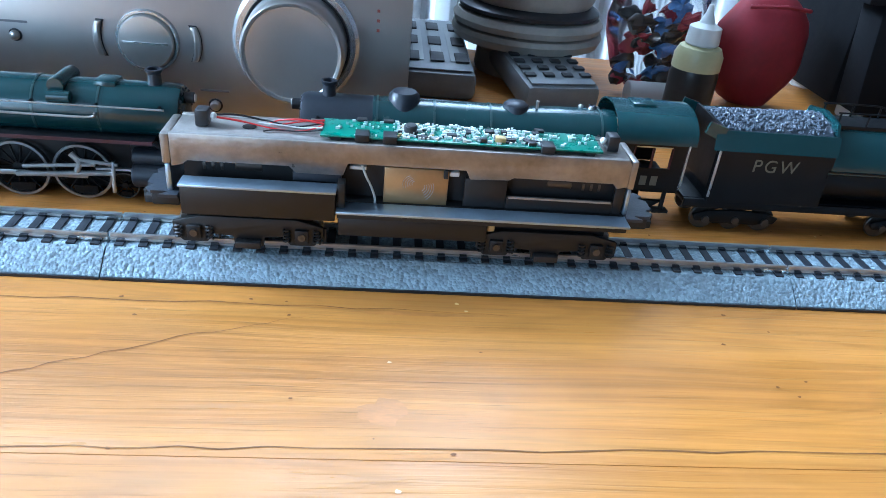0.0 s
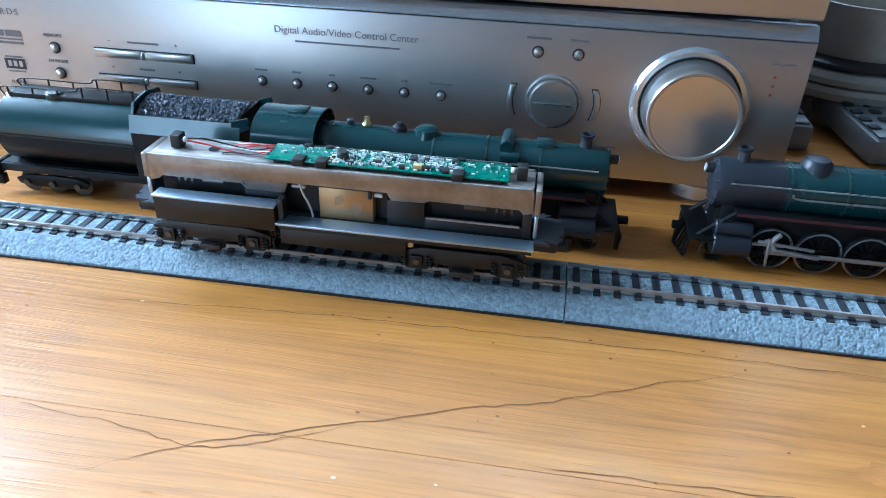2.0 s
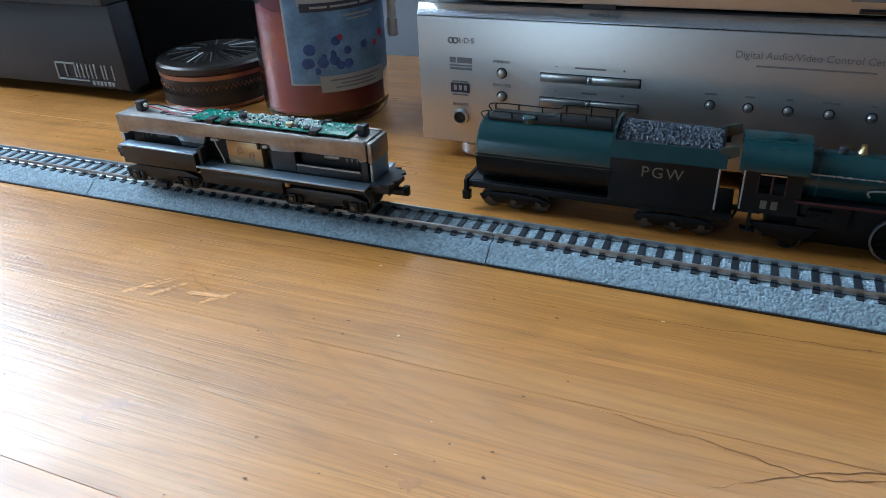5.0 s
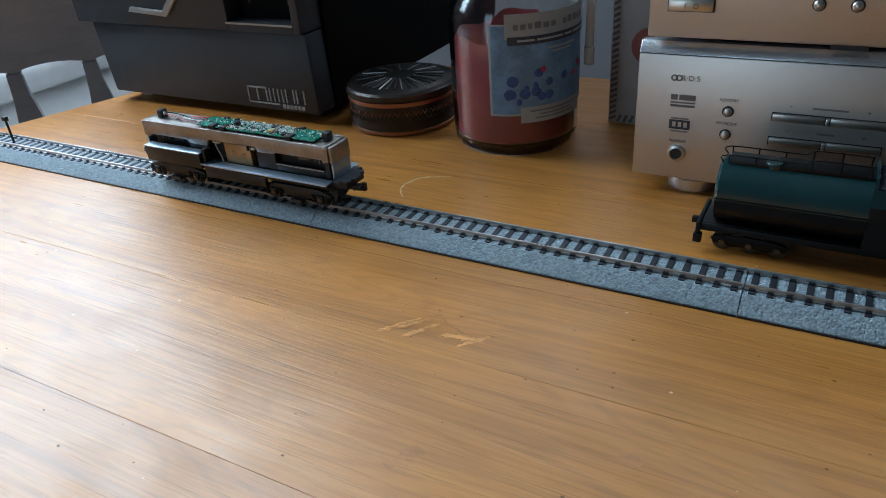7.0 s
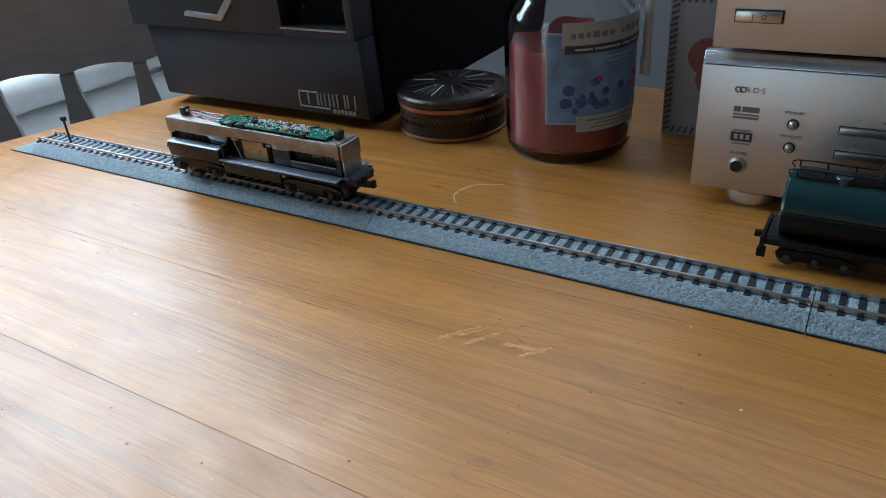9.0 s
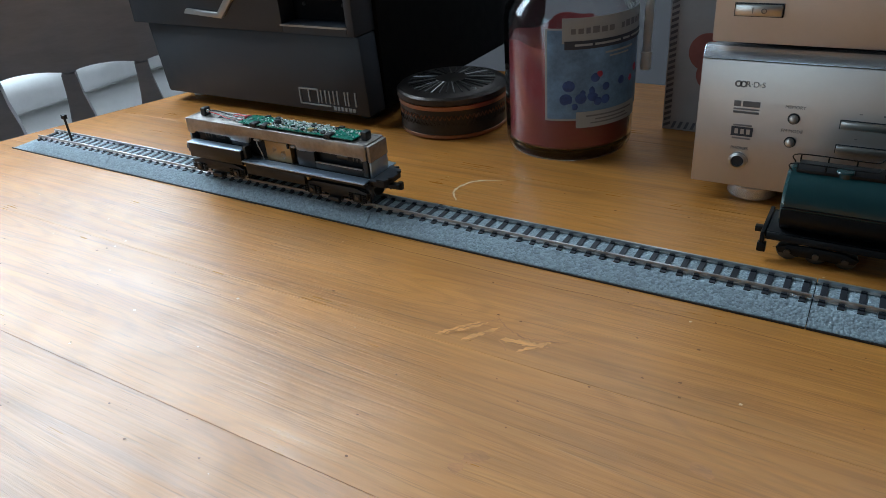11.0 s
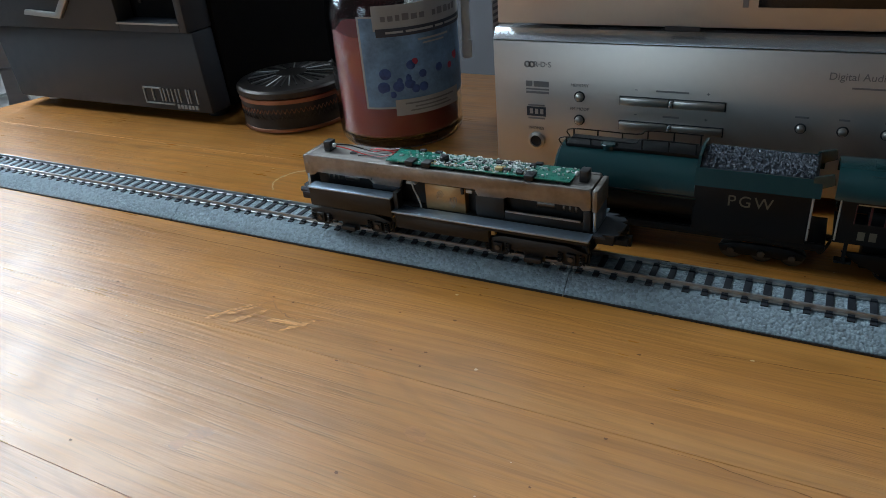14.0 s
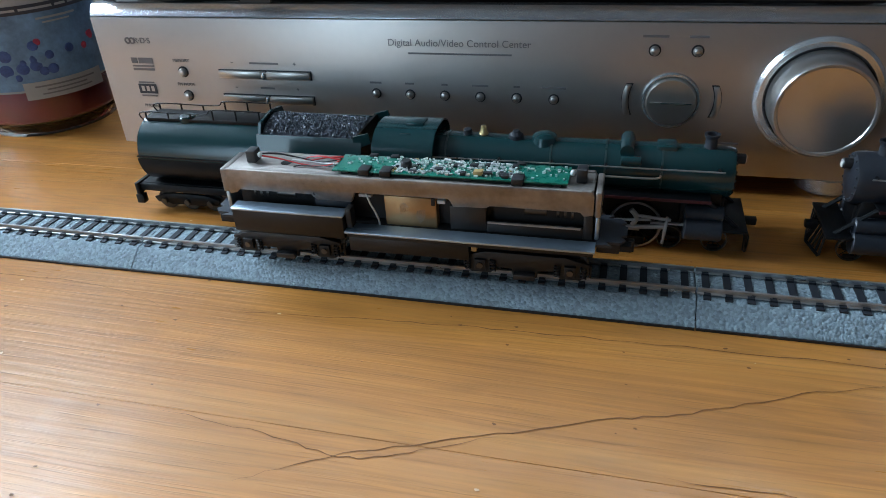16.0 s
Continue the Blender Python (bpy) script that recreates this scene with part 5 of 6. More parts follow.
# ---- receiver and upper unit ----
def receiver():
    """Wide silver amplifier: panel, knob, dials, keys, sliders, printed marks."""
    r = thing("audio_receiver", 0, 0, 0, "wide silver audio receiver with a big round volume knob", "receiver")
    x0, x1, yf = -0.0765, 0.3275, 0.108
    part("cabinet", box(B(), x0 + 0.001, x1 - 0.001, yf + 0.010, 0.335, 0.0105, 0.0830, 0.001), "spkgrey", r)
    pr = [(yf, 0.0100), (yf, 0.0800), (yf + 0.0045, 0.0862), (yf + 0.0098, 0.0862), (yf + 0.0098, 0.0100)]
    part("front_panel", prism(B(), pr[:2] + [(yf + 0.0098, 0.0800), (yf + 0.0098, 0.0100)], x0, x1, "x", 0.0006), "silver", r, "champagne silver front panel")
    part("panel_top_edge", prism(B(), [(yf + 0.0002, 0.0804), (yf + 0.0040, 0.0862), (yf + 0.0098, 0.0862), (yf + 0.0098, 0.0804)], x0, x1, "x", 0.0004), "bevelblue", r, "polished pale silver edge")
    for x in (-0.045, 0.295):
        for y in (0.125, 0.285):
            part("foot", lathe(B(), [(0.0125, 0.0), (0.0135, 0.001), (0.0135, 0.0075), (0.0115, 0.0100)], (x, y, 0), "z", 28), "bevelblue", r, "round silver-edged foot")
    # big knob on its ring
    kx, kz = 0.2800, 0.0490
    part("knob_ring", lathe(B(), [(0.0215, yf), (0.0262, yf), (0.0262, yf - 0.0006), (0.0246, yf - 0.0024), (0.0225, yf - 0.0024), (0.0215, yf - 0.0004), (0.0215, yf)], (kx, 0, kz), "y", 72, cap=False), "bevelblue", r)
    part("knob_gap", cyl(B(), (kx, yf - 0.0009, kz), 0.0224, 0.0008, "y", 60), "groove", r)
    part("volume_knob", lathe(B(), [(0.0205, yf - 0.001), (0.0212, yf - 0.002), (0.0206, yf - 0.0165), (0.0196, yf - 0.0178), (0.0186, yf - 0.0176), (0.0182, yf - 0.0170), (0.0004, yf - 0.0166)], (kx, 0, kz), "y", 80), "silverknob", r, "large brushed aluminium volume knob")
    # selector dial with side keys
    dx, dz = 0.2195, 0.0455
    part("dial_ring", lathe(B(), [(0.0112, yf), (0.0128, yf), (0.0124, yf - 0.0018), (0.0114, yf - 0.0018), (0.0112, yf)], (dx, 0, dz), "y", 56, cap=False), "bevelblue", r)
    dl = part("selector_dial", lathe(B(), [(0.0110, yf + 0.0005), (0.0110, yf - 0.0030), (0.0104, yf - 0.0040), (0.0004, yf - 0.0043)], (dx, 0, dz), "y", 56), "silverknob", r)
    part("pointer_line", box(B(), dx - 0.0090, dx + 0.0090, yf - 0.0047, yf - 0.0041, dz - 0.0003, dz + 0.0003), "fish", dl)
    for s in (-1, 1):
        pts = []
        for k in range(9):
            a = radians(-22 + 44 * k / 8)
            pts.append((dx + s * 0.0188 * math.cos(a), dz + 0.0188 * math.sin(a)))
        for k in range(9):
            a = radians(22 - 44 * k / 8)
            pts.append((dx + s * 0.0215 * math.cos(a), dz + 0.0188 * math.sin(a)))
        big = [(dx + s * 0.0202 + (px - dx - s * 0.0202) * 1.25, dz + (pz - dz) * 1.06) for px, pz in pts]
        part("key_surround", prism(B(), big, yf - 0.0004, yf + 0.001, "y"), "groove", r)
        part("arc_key", prism(B(), pts, yf - 0.0022, yf + 0.001, "y", 0.0004), "silverknob", r)

    def button(x, z, rad, name="button"):
        part("button_well", cyl(B(), (x, yf - 0.0003, z), rad * 1.35, 0.001, "y", 24), "groove", r)
        part(name, lathe(B(), [(rad, yf), (rad, yf - 0.0014), (rad * 0.7, yf - 0.0024), (rad * 0.2, yf - 0.0027)], (x, 0, z), "y", 24), "silverknob", r)
    for k in range(6):
        button(0.0790 + 0.0176 * k, 0.0440, 0.0019)
    button(0.2105, 0.0680, 0.0020)
    button(0.2285, 0.0680, 0.0020)
    button(-0.0280, 0.0520, 0.0022)
    button(-0.0280, 0.0392, 0.0022)
    button(0.2450, 0.0195, 0.0022)
    part("headphone_ring", lathe(B(), [(0.0030, yf), (0.0050, yf), (0.0048, yf - 0.0012), (0.0034, yf - 0.0016), (0.0030, yf)], (-0.0525, 0, 0.0252), "y", 36, cap=False), "silverknob", r)
    part("headphone_socket", cyl(B(), (-0.0525, yf - 0.0006, 0.0252), 0.0032, 0.001, "y", 28), "groove", r)
    for z in (0.0517, 0.0387):
        part("key_slot", box(B(), -0.0068, 0.0452, yf - 0.0004, yf + 0.001, z - 0.0024, z + 0.0024), "groove", r)
        part("long_key", box(B(), -0.0063, 0.0180, yf - 0.0022, yf + 0.001, z - 0.0019, z + 0.0019, 0.0005), "silverknob", r)
        part("long_key", box(B(), 0.0205, 0.0447, yf - 0.0022, yf + 0.001, z - 0.0019, z + 0.0019, 0.0005), "silverknob", r)
        part("key_centre", box(B(), 0.0183, 0.0202, yf - 0.0026, yf + 0.001, z - 0.0019, z + 0.0019, 0.0005), "bevelblue", r)

    def ink(name, xa, xb, za, zb, mtl="ink"):
        part(name, box(B(), xa, xb, yf - 0.00025, yf + 0.0005, za, zb), mtl, r)

    def text(s, x, z, size, spread=1.0):
        writing("printed_text", s, size, pose(x, yf - 0.00015, z, 90, 0, 0), "ink", r, 0.0001, spread)
    text("Digital Audio/Video Control Center", 0.1215, 0.0693, 0.0047)
    text("MEMORY", -0.0280, 0.0580, 0.0024)
    text("FM MODE", -0.0280, 0.0452, 0.0024)
    text("PHONES", -0.0525, 0.0325, 0.0024)
    # unreadable small print as bars
    ink("print_bar", 0.097, 0.147, 0.0640, 0.0648)
    ink("print_bar", 0.0115, 0.0275, 0.0571, 0.0580)
    ink("print_bar", 0.0155, 0.0235, 0.0441, 0.0450)
    for z in (0.0576, 0.0446):
        ink("minus_mark", 0.0010, 0.0024, z - 0.0002, z + 0.0002)
        ink("plus_mark", 0.0358, 0.0372, z - 0.0002, z + 0.0002)
        ink("plus_mark", 0.0363, 0.0367, z - 0.0007, z + 0.0007)
    for k, w in enumerate((0.006, 0.0045, 0.003, 0.008, 0.003, 0.011)):
        ink("print_bar", 0.0790 + 0.0176 * k - w / 2, 0.0790 + 0.0176 * k + w / 2, 0.0490, 0.0499)
    ink("print_bar", 0.205, 0.216, 0.0736, 0.0746)
    ink("print_bar", 0.2245, 0.2325, 0.0736, 0.0746)
    ink("print_bar", 0.239, 0.251, 0.0255, 0.0263)
    ink("print_bar", 0.311, 0.321, 0.0700, 0.0708)
    for k in range(3):
        ink("mark", 0.313, 0.3142, 0.0640 - k * 0.004, 0.0652 - k * 0.004, "cardred")
    # maker's marks as plain shapes
    part("logo_rings", lathe(B(), [(0.0010, yf - 0.0003), (0.0018, yf - 0.0003), (0.0018, yf), (0.0010, yf), (0.0010, yf - 0.0003)], (-0.0570, 0, 0.0680), "y", 20, cap=False), "ink", r)
    part("logo_rings", lathe(B(), [(0.0010, yf - 0.0003), (0.0018, yf - 0.0003), (0.0018, yf), (0.0010, yf), (0.0010, yf - 0.0003)], (-0.0545, 0, 0.0680), "y", 20, cap=False), "ink", r)
    text("R·D·S", -0.0485, 0.0680, 0.0042)
    ink("logo_block", -0.0580, -0.0545, 0.0560, 0.0590)
    ink("logo_block", -0.0535, -0.0450, 0.0560, 0.0590, "ink")
    ink("logo_line", -0.0580, -0.0450, 0.0542, 0.0550)
    ink("logo_line", -0.0580, -0.0450, 0.0522, 0.0534)
    ink("logo_block", -0.0578, -0.0468, 0.0395, 0.0447, "labeldark")
    for k in range(3):
        ink_x = -0.0560 + k * 0.0030
        part("logo_letter_shape", box(B(), ink_x, ink_x + 0.0018, yf - 0.0004, yf, 0.0408, 0.0436), "silver", r)
    ink("logo_line", -0.0570, -0.0476, 0.0452, 0.0460)
    ink("logo_line", -0.0570, -0.0476, 0.0378, 0.0386)
    return r


receiver()


def upper_unit():
    u = thing("disc_player", 0, 0, 0.0865, "silver disc player with dark display, stacked on the receiver", "disc player")
    yf = 0.1065
    part("cabinet", box(B(), -0.071, 0.325, yf + 0.010, 0.33, 0.0045, 0.085, 0.001), "spkgrey", u)
    part("front_panel", box(B(), -0.0725, 0.3265, yf, yf + 0.0098, 0.0030, 0.0860, 0.0008), "silver", u, "champagne silver front panel")
    for x in (-0.04, 0.29):
        for y in (0.14, 0.30):
            part("foot", cyl(B(), (x, y, -0.0003), 0.011, 0.0048, "z", 24), "blackmat", u)
    part("power_surround", box(B(), -0.0632, -0.0402, yf - 0.0004, yf + 0.001, 0.0162, 0.0228), "groove", u)
    p = part("power_key", box(B(), -0.0626, -0.0408, yf - 0.0024, yf + 0.001, 0.0168, 0.0222, 0.0006), "silverknob", u)
    part("key_mark", box(B(), -0.0545, -0.0541, yf - 0.0027, yf - 0.0020, 0.0182, 0.0208), "ink", p)
    part("key_mark", lathe(B(), [(0.0009, yf - 0.0027), (0.0013, yf - 0.0027), (0.0013, yf - 0.002), (0.0009, yf - 0.002), (0.0009, yf - 0.0027)], (-0.0490, 0, 0.0195), "y", 20, cap=False), "ink", p)
    part("display_window", box(B(), 0.0540, 0.2350, yf - 0.0006, yf + 0.001, 0.0125, 0.0560, 0.0004), "display", u, "smoked black display window")
    part("slot", box(B(), 0.014, 0.030, yf - 0.0003, yf + 0.001, 0.0012, 0.0034), "groove", u)
    for x, n in ((0.006, 0), (0.0220, 1)):
        part("button_well", cyl(B(), (x, yf - 0.0003, 0.0215), 0.0030, 0.001, "y", 24), "groove", u)
        part("button", lathe(B(), [(0.0024, yf), (0.0024, yf - 0.0014), (0.0016, yf - 0.0024), (0.0004, yf - 0.0027)], (x, 0, 0.0215), "y", 24), "silverknob", u)
    writing("printed_text", "DISPLAY", 0.0024, pose(0.006, yf - 0.00015, 0.0275, 90, 0, 0), "ink", u)
    part("standby_lamp", box(B(), 0.0475, 0.0500, yf - 0.0006, yf + 0.001, 0.0125, 0.0160), "ink", u)
    part("print_bar", box(B(), 0.130, 0.178, yf - 0.00025, yf + 0.0005, 0.0085, 0.0098), "ink", u)
    part("label_oval", box(B(), 0.134, 0.182, yf - 0.0006, yf + 0.001, 0.0036, 0.0056, 0.0003), "display", u)
    return u


upper_unit()


# ---- candle, tin, speaker, card ----
def candle():
    c = thing("jar_candle", -0.175, 0.166, 0, "large glass jar candle with red wax and blue fruit label", "candle")
    R = 0.0430
    out = [(0.030, 0.0), (0.040, 0.0006), (R - 0.0005, 0.004), (R, 0.010), (R, 0.086), (R - 0.0015, 0.094), (R - 0.007, 0.102), (R - 0.010, 0.108), (R - 0.010, 0.122), (R - 0.009, 0.124)]
    inn = [(R - 0.012, 0.124), (R - 0.013, 0.108), (R - 0.010, 0.101), (R - 0.0045, 0.092), (R - 0.003, 0.085), (R - 0.003, 0.009), (0.036, 0.006), (0.002, 0.006)]
    j = part("jar", lathe(B(), out + inn, (0, 0, 0), "z", 72), "glass", c, "thick clear glass jar")
    j.visible_shadow = False
    w = B()
    rr = R - 0.0034
    prof = [(0.002, 0.0065), (rr - 0.004, 0.0065), (rr, 0.010), (rr, 0.062), (rr - 0.0004, 0.074), (rr - 0.003, 0.070), (rr - 0.010, 0.058), (0.012, 0.053), (0.002, 0.053)]
    lathe(w, prof, (0, 0, 0), "z", 64)
    for v in w.verts:
        if v.co.z > 0.05:
            v.co.z += 0.009 * noise.noise((v.co.x * 40, v.co.y * 40, 2.0))
    part("wax", w, "wax", c, "raspberry red wax burnt down unevenly")
    part("wick", cyl(B(), (0, 0, 0.052), 0.0008, 0.012, "z", 8), "blackmat", c)
    part("lid", lathe(B(), [(R - 0.009, 0.1245), (R - 0.006, 0.126), (R - 0.006, 0.132), (0.020, 0.137), (0.012, 0.140), (0.012, 0.148), (0.016, 0.153), (0.010, 0.158), (0.002, 0.159)], (0, 0, 0), "z", 56), "glass", c)
    o = (0, 0, 0)
    lb = part("label", arc_panel(B(), o, R + 0.0002, -92, 20, 0.0225, 0.0780, 0.0003, 36), "label", c, "printed blue label with berries")
    lb.matrix_basis = pose(0, 0, 0.008, 0, 0, 6)
    part("label_border", arc_panel(B(), o, R + 0.00005, -94, 21.5, 0.0212, 0.0790, 0.0003, 36), "labelwhite", lb)
    part("name_panel", arc_panel(B(), o, R + 0.0006, -80, 20, 0.0700, 0.0850, 0.0003, 30), "labelwhite", lb)
    part("name_band", arc_panel(B(), o, R + 0.0010, -78, 18, 0.0665, 0.0715, 0.0003, 30), "labeldark", lb)
    part("scroll_panel", arc_panel(B(), o, R + 0.0010, -68, -4, 0.0165, 0.0270, 0.0003, 24), "labelwhite", lb)
    for k, (za, zb, a, b) in enumerate(((0.0236, 0.0246, -60, -12), (0.0212, 0.0221, -52, -20), (0.0189, 0.0198, -56, -16))):
        part("print_bar", arc_panel(B(), o, R + 0.0014, a, b, za, zb, 0.0001, 16), "ink", lb)
    for k, (za, zb, a, b) in enumerate(((0.0622, 0.0634, -44, -12), (0.0598, 0.0608, -40, -18))):
        part("print_bar", arc_panel(B(), o, R + 0.0006, a, b, za, zb, 0.0001, 16), "labelwhite", lb)
    # maker's name as plain letter-sized blocks
    rnd = random.Random(4)
    a = -73.0
    for k in range(12):
        wd = rnd.uniform(3.2, 5.6)
        if k != 6:
            part("name_bar", arc_panel(B(), o, R + 0.0010, a, a + wd, 0.0756, 0.0792 + rnd.uniform(-0.0006, 0.0006), 0.0001, 4), "ink", lb)
        a += wd + 2.0
    a = -70.0
    for k in range(4):
        wd = (14, 24, 9, 26)[k]
        if wd:
            part("band_bar", arc_panel(B(), o, R + 0.0014, a, a + wd, 0.0684, 0.0697, 0.0001, 8), "labelwhite", lb)
        a += wd + 2.2
    for k in range(20):
        a = radians(rnd.uniform(-78, 8))
        z = rnd.uniform(0.0290, 0.0500)
        q = rnd.uniform(0.0018, 0.0042)
        bm = B()
        u = Vector((math.cos(a), math.sin(a), 0))
        t = Vector((-math.sin(a), math.cos(a), 0))
        ctr = u * (R + 0.0002) + Vector((0, 0, z))
        g = bmesh.ops.create_uvsphere(bm, u_segments=14, v_segments=8, radius=1.0)
        for v in g["verts"]:
            p = v.co.copy()
            v.co = ctr + t * (p.x * q) + Vector((0, 0, p.z * q)) + u * (p.y * 0.0007)
        part("berry_print", bm, "berryred" if k % 5 == 0 else ("label" if k % 5 == 3 else "berryblue"), lb)
    return c


candle()


def round_tin():
    t = thing("round_tin", -0.2715, 0.172, 0, "round black and copper keepsake tin with patterned lid", "tin")
    R = 0.0405
    part("body", lathe(B(), [(R - 0.002, 0.0), (R, 0.001), (R, 0.0245)], (0, 0, 0), "z", 64), "tinblack", t)
    part("bottom_rim", lathe(B(), [(R - 0.001, 0.0008), (R + 0.0006, 0.0012), (R + 0.0006, 0.0034), (R - 0.001, 0.0040)], (0, 0, 0), "z", 64), "copper", t, "copper coloured rim")
    part("top_rim", lathe(B(), [(R - 0.001, 0.0215), (R + 0.0008, 0.0220), (R + 0.0008, 0.0250), (R - 0.001, 0.0254)], (0, 0, 0), "z", 64), "copper", t, "copper coloured rim")
    lid = part("lid", lathe(B(), [(R + 0.0006, 0.0256), (R + 0.0016, 0.0262), (R + 0.0016, 0.0300), (R, 0.0316), (R - 0.004, 0.0320), (R - 0.006, 0.0328), (0.012, 0.0345), (0.0005, 0.0348)], (0, 0, 0), "z", 64), "tinlid", t, "worn dark metal lid with rayed pattern")
    for k in range(36):
        a = 2 * math.pi * k / 36
        part("ray", tube(B(), [(0.012 * math.cos(a), 0.012 * math.sin(a), 0.0346), (0.033 * math.cos(a + 0.06), 0.033 * math.sin(a + 0.06), 0.0331)], 0.00055, 5), "rod" if k % 3 == 0 else "tinblack", lid)
    for row, mtl in ((0.0150, "copper"), (0.0105, "tinlid")):
        for k in range(16):
            bm = B()
            a0 = -140 + k * 9.5
            zig = [(a0, row), (a0 + 2.4, row + 0.0032), (a0 + 4.8, row), (a0 + 7.2, row + 0.0032), (a0 + 9.5, row)]
            tube(bm, [((R + 0.0001) * math.cos(radians(a)), (R + 0.0001) * math.sin(radians(a)), z) for a, z in zig], 0.00032, 5)
            part("zigzag", bm, mtl, t)
    return t


round_tin()


def speaker(x0, x1, yf, depth, label, marked=True, rz=0, front="spkgrey"):
    """Moulded loudspeaker: base panel set back under a wider upper front."""
    s = thing("loudspeaker", (x0 + x1) / 2, yf, 0, label, "loudspeaker", rz=rz)
    w = (x1 - x0) / 2
    for x in (-w + 0.02, w - 0.02):
        for y in (0.025, min(depth - 0.03, 0.13)):
            part("foot", cyl(B(), (x, y, 0), 0.008, 0.0085, "z", 20, 0.0008), "plasticwhite" if x < 0 and y < 0.1 else "blackmat", s)
    part("cabinet", box(B(), -w + 0.002, w, 0.022, depth, 0.008, 0.30, 0.002), "spkblack", s, "black vinyl wrapped cabinet")
    part("lower_panel", prism(B(), [(-w + 0.006, 0.0085), (w - 0.001, 0.0085), (w - 0.003, 0.070), (-w, 0.070)], 0.0, 0.0219, "y", 0.002), front, s, "charcoal moulded lower panel")
    # upper front with a port opening
    px0, px1, pz0, pz1 = w - 0.072, w - 0.010, 0.0775, 0.108
    part("upper_panel", prism(B(), [(-w - 0.012, 0.0705), (px0, 0.0705), (px0, 0.300), (-w - 0.012, 0.300)], -0.004, 0.0218, "y", 0.0008), front, s, "charcoal moulded upper front")
    part("port_side", prism(B(), [(px1, 0.0705), (w - 0.003, 0.0705), (w - 0.003, 0.300), (px1, 0.300)], -0.004, 0.0218, "y", 0.0008), front, s)
    part("port_sill", box(B(), px0 + 0.0001, px1 - 0.0001, -0.0038, 0.0218, 0.0705, pz0), front, s)
    part("port_head", box(B(), px0 + 0.0001, px1 - 0.0001, -0.0038, 0.0218, pz1, 0.300), front, s)
    part("port_back", box(B(), px0, px1, 0.012, 0.016, pz0, pz1), "spkblack", s)
    part("port_lip", box(B(), px0 - 0.001, px1 + 0.001, -0.0052, -0.0042, pz0 - 0.0016, pz0 - 0.0004), "rod", s)
    for x in (px0 + 0.012, px1 - 0.012):
        part("port_screw", cyl(B(), (x, 0.0108, pz0 + 0.012), 0.0015, 0.0012, "y", 12), "blackmat", s)
    # driver surround with bright chevron trim
    part("driver_ring", lathe(B(), [(0.030, -0.004), (0.062, -0.0042), (0.066, -0.009), (0.070, -0.0042), (0.070, -0.004)], (-0.03, 0, 0.165), "y", 60, cap=False), "spkblack", s)
    part("driver_cone", lathe(B(), [(0.061, -0.0045), (0.03, -0.0048), (0.02, -0.0080), (0.002, -0.010)], (-0.03, 0, 0.165), "y", 48), "blackmat", s)
    part("trim", prism(B(), [(-0.058, 0.0815), (-0.015, 0.0790), (0.010, 0.104), (0.004, 0.106), (-0.019, 0.0835), (-0.055, 0.0855)], -0.0075, -0.0042, "y", 0.0006), "rod", s, "bright chevron trim")
    if marked:
        # badge as plain strokes
        bx, bz = w - 0.0695, 0.0125
        def stroke(xa, xb, za, zb):
            part("badge_stroke", box(B(), bx + xa, bx + xb, -0.0009, 0.0002, bz + za, bz + zb), "keypale", s)
        stroke(0.0, 0.0012, 0.001, 0.0145)
        stroke(0.0, 0.020, 0.0133, 0.0145)
        stroke(0.0094, 0.0106, 0.0035, 0.0140)
        stroke(0.0188, 0.0200, 0.0035, 0.0140)
        stroke(0.0, 0.031, 0.001, 0.0020)
        for k in range(4):
            stroke(0.0222 + k * 0.0042, 0.0232 + k * 0.0042, 0.0035, 0.0140)
        stroke(0.0385, 0.0396, 0.0035, 0.0145)
        stroke(0.0459, 0.0470, 0.0035, 0.0145)
        stroke(0.0490, 0.0501, 0.0035, 0.0145)
        stroke(0.0560, 0.0571, 0.0035, 0.0145)
        for k in range(6):
            stroke(0.034 + k * 0.0038, 0.0366 + k * 0.0038, -0.0012, 0.0018)
    return s


speaker(-0.5600, -0.3240, 0.136, 0.31, "charcoal loudspeaker with pale badge, standing on the table")
speaker(0.585, 0.80, 0.19, 0.115, "black loudspeaker beside a red cloth pouch", False, front="spkblack")

card = thing("patterned_card_box", -0.1005, 0.208, 0, "cream card box with zigzag border and brick red print", "box")
part("panel", box(B(), -0.0205, 0.0205, 0.0, 0.012, 0.0, 0.098, 0.0006), "card", card)
for k in range(24):
    z = 0.002 + k * 0.004
    part("border_mark", prism(B(), [(-0.0195, z), (-0.0150, z + 0.0022), (-0.0150, z + 0.0042), (-0.0195, z + 0.0020)], -0.0004, 0.0004, "y"), "cardmark", card)
for k in range(8):
    x = -0.0145 + k * 0.0044
    part("border_mark", prism(B(), [(x, 0.0015), (x + 0.002, 0.0015), (x + 0.004, 0.0065), (x + 0.002, 0.0065)], -0.0004, 0.0004, "y"), "cardmark", card)
    part("border_mark", prism(B(), [(x, 0.0905), (x + 0.002, 0.0905), (x + 0.004, 0.0955), (x + 0.002, 0.0955)], -0.0004, 0.0004, "y"), "cardmark", card)
part("fruit_print", lathe(B(), [(0.0002, -0.0006), (0.0125, -0.0006), (0.0125, 0.0002)], (0.006, 0, 0.056), "y", 32), "cardred", card)
part("fruit_print", lathe(B(), [(0.0002, -0.0005), (0.0105, -0.0005), (0.0105, 0.0002)], (0.010, 0, 0.041), "y", 32), "cardred", card)
cable = thing("white_cable", -0.1275, 0.180, 0, "white cable hanging from the stacked units behind the jar", "cable")
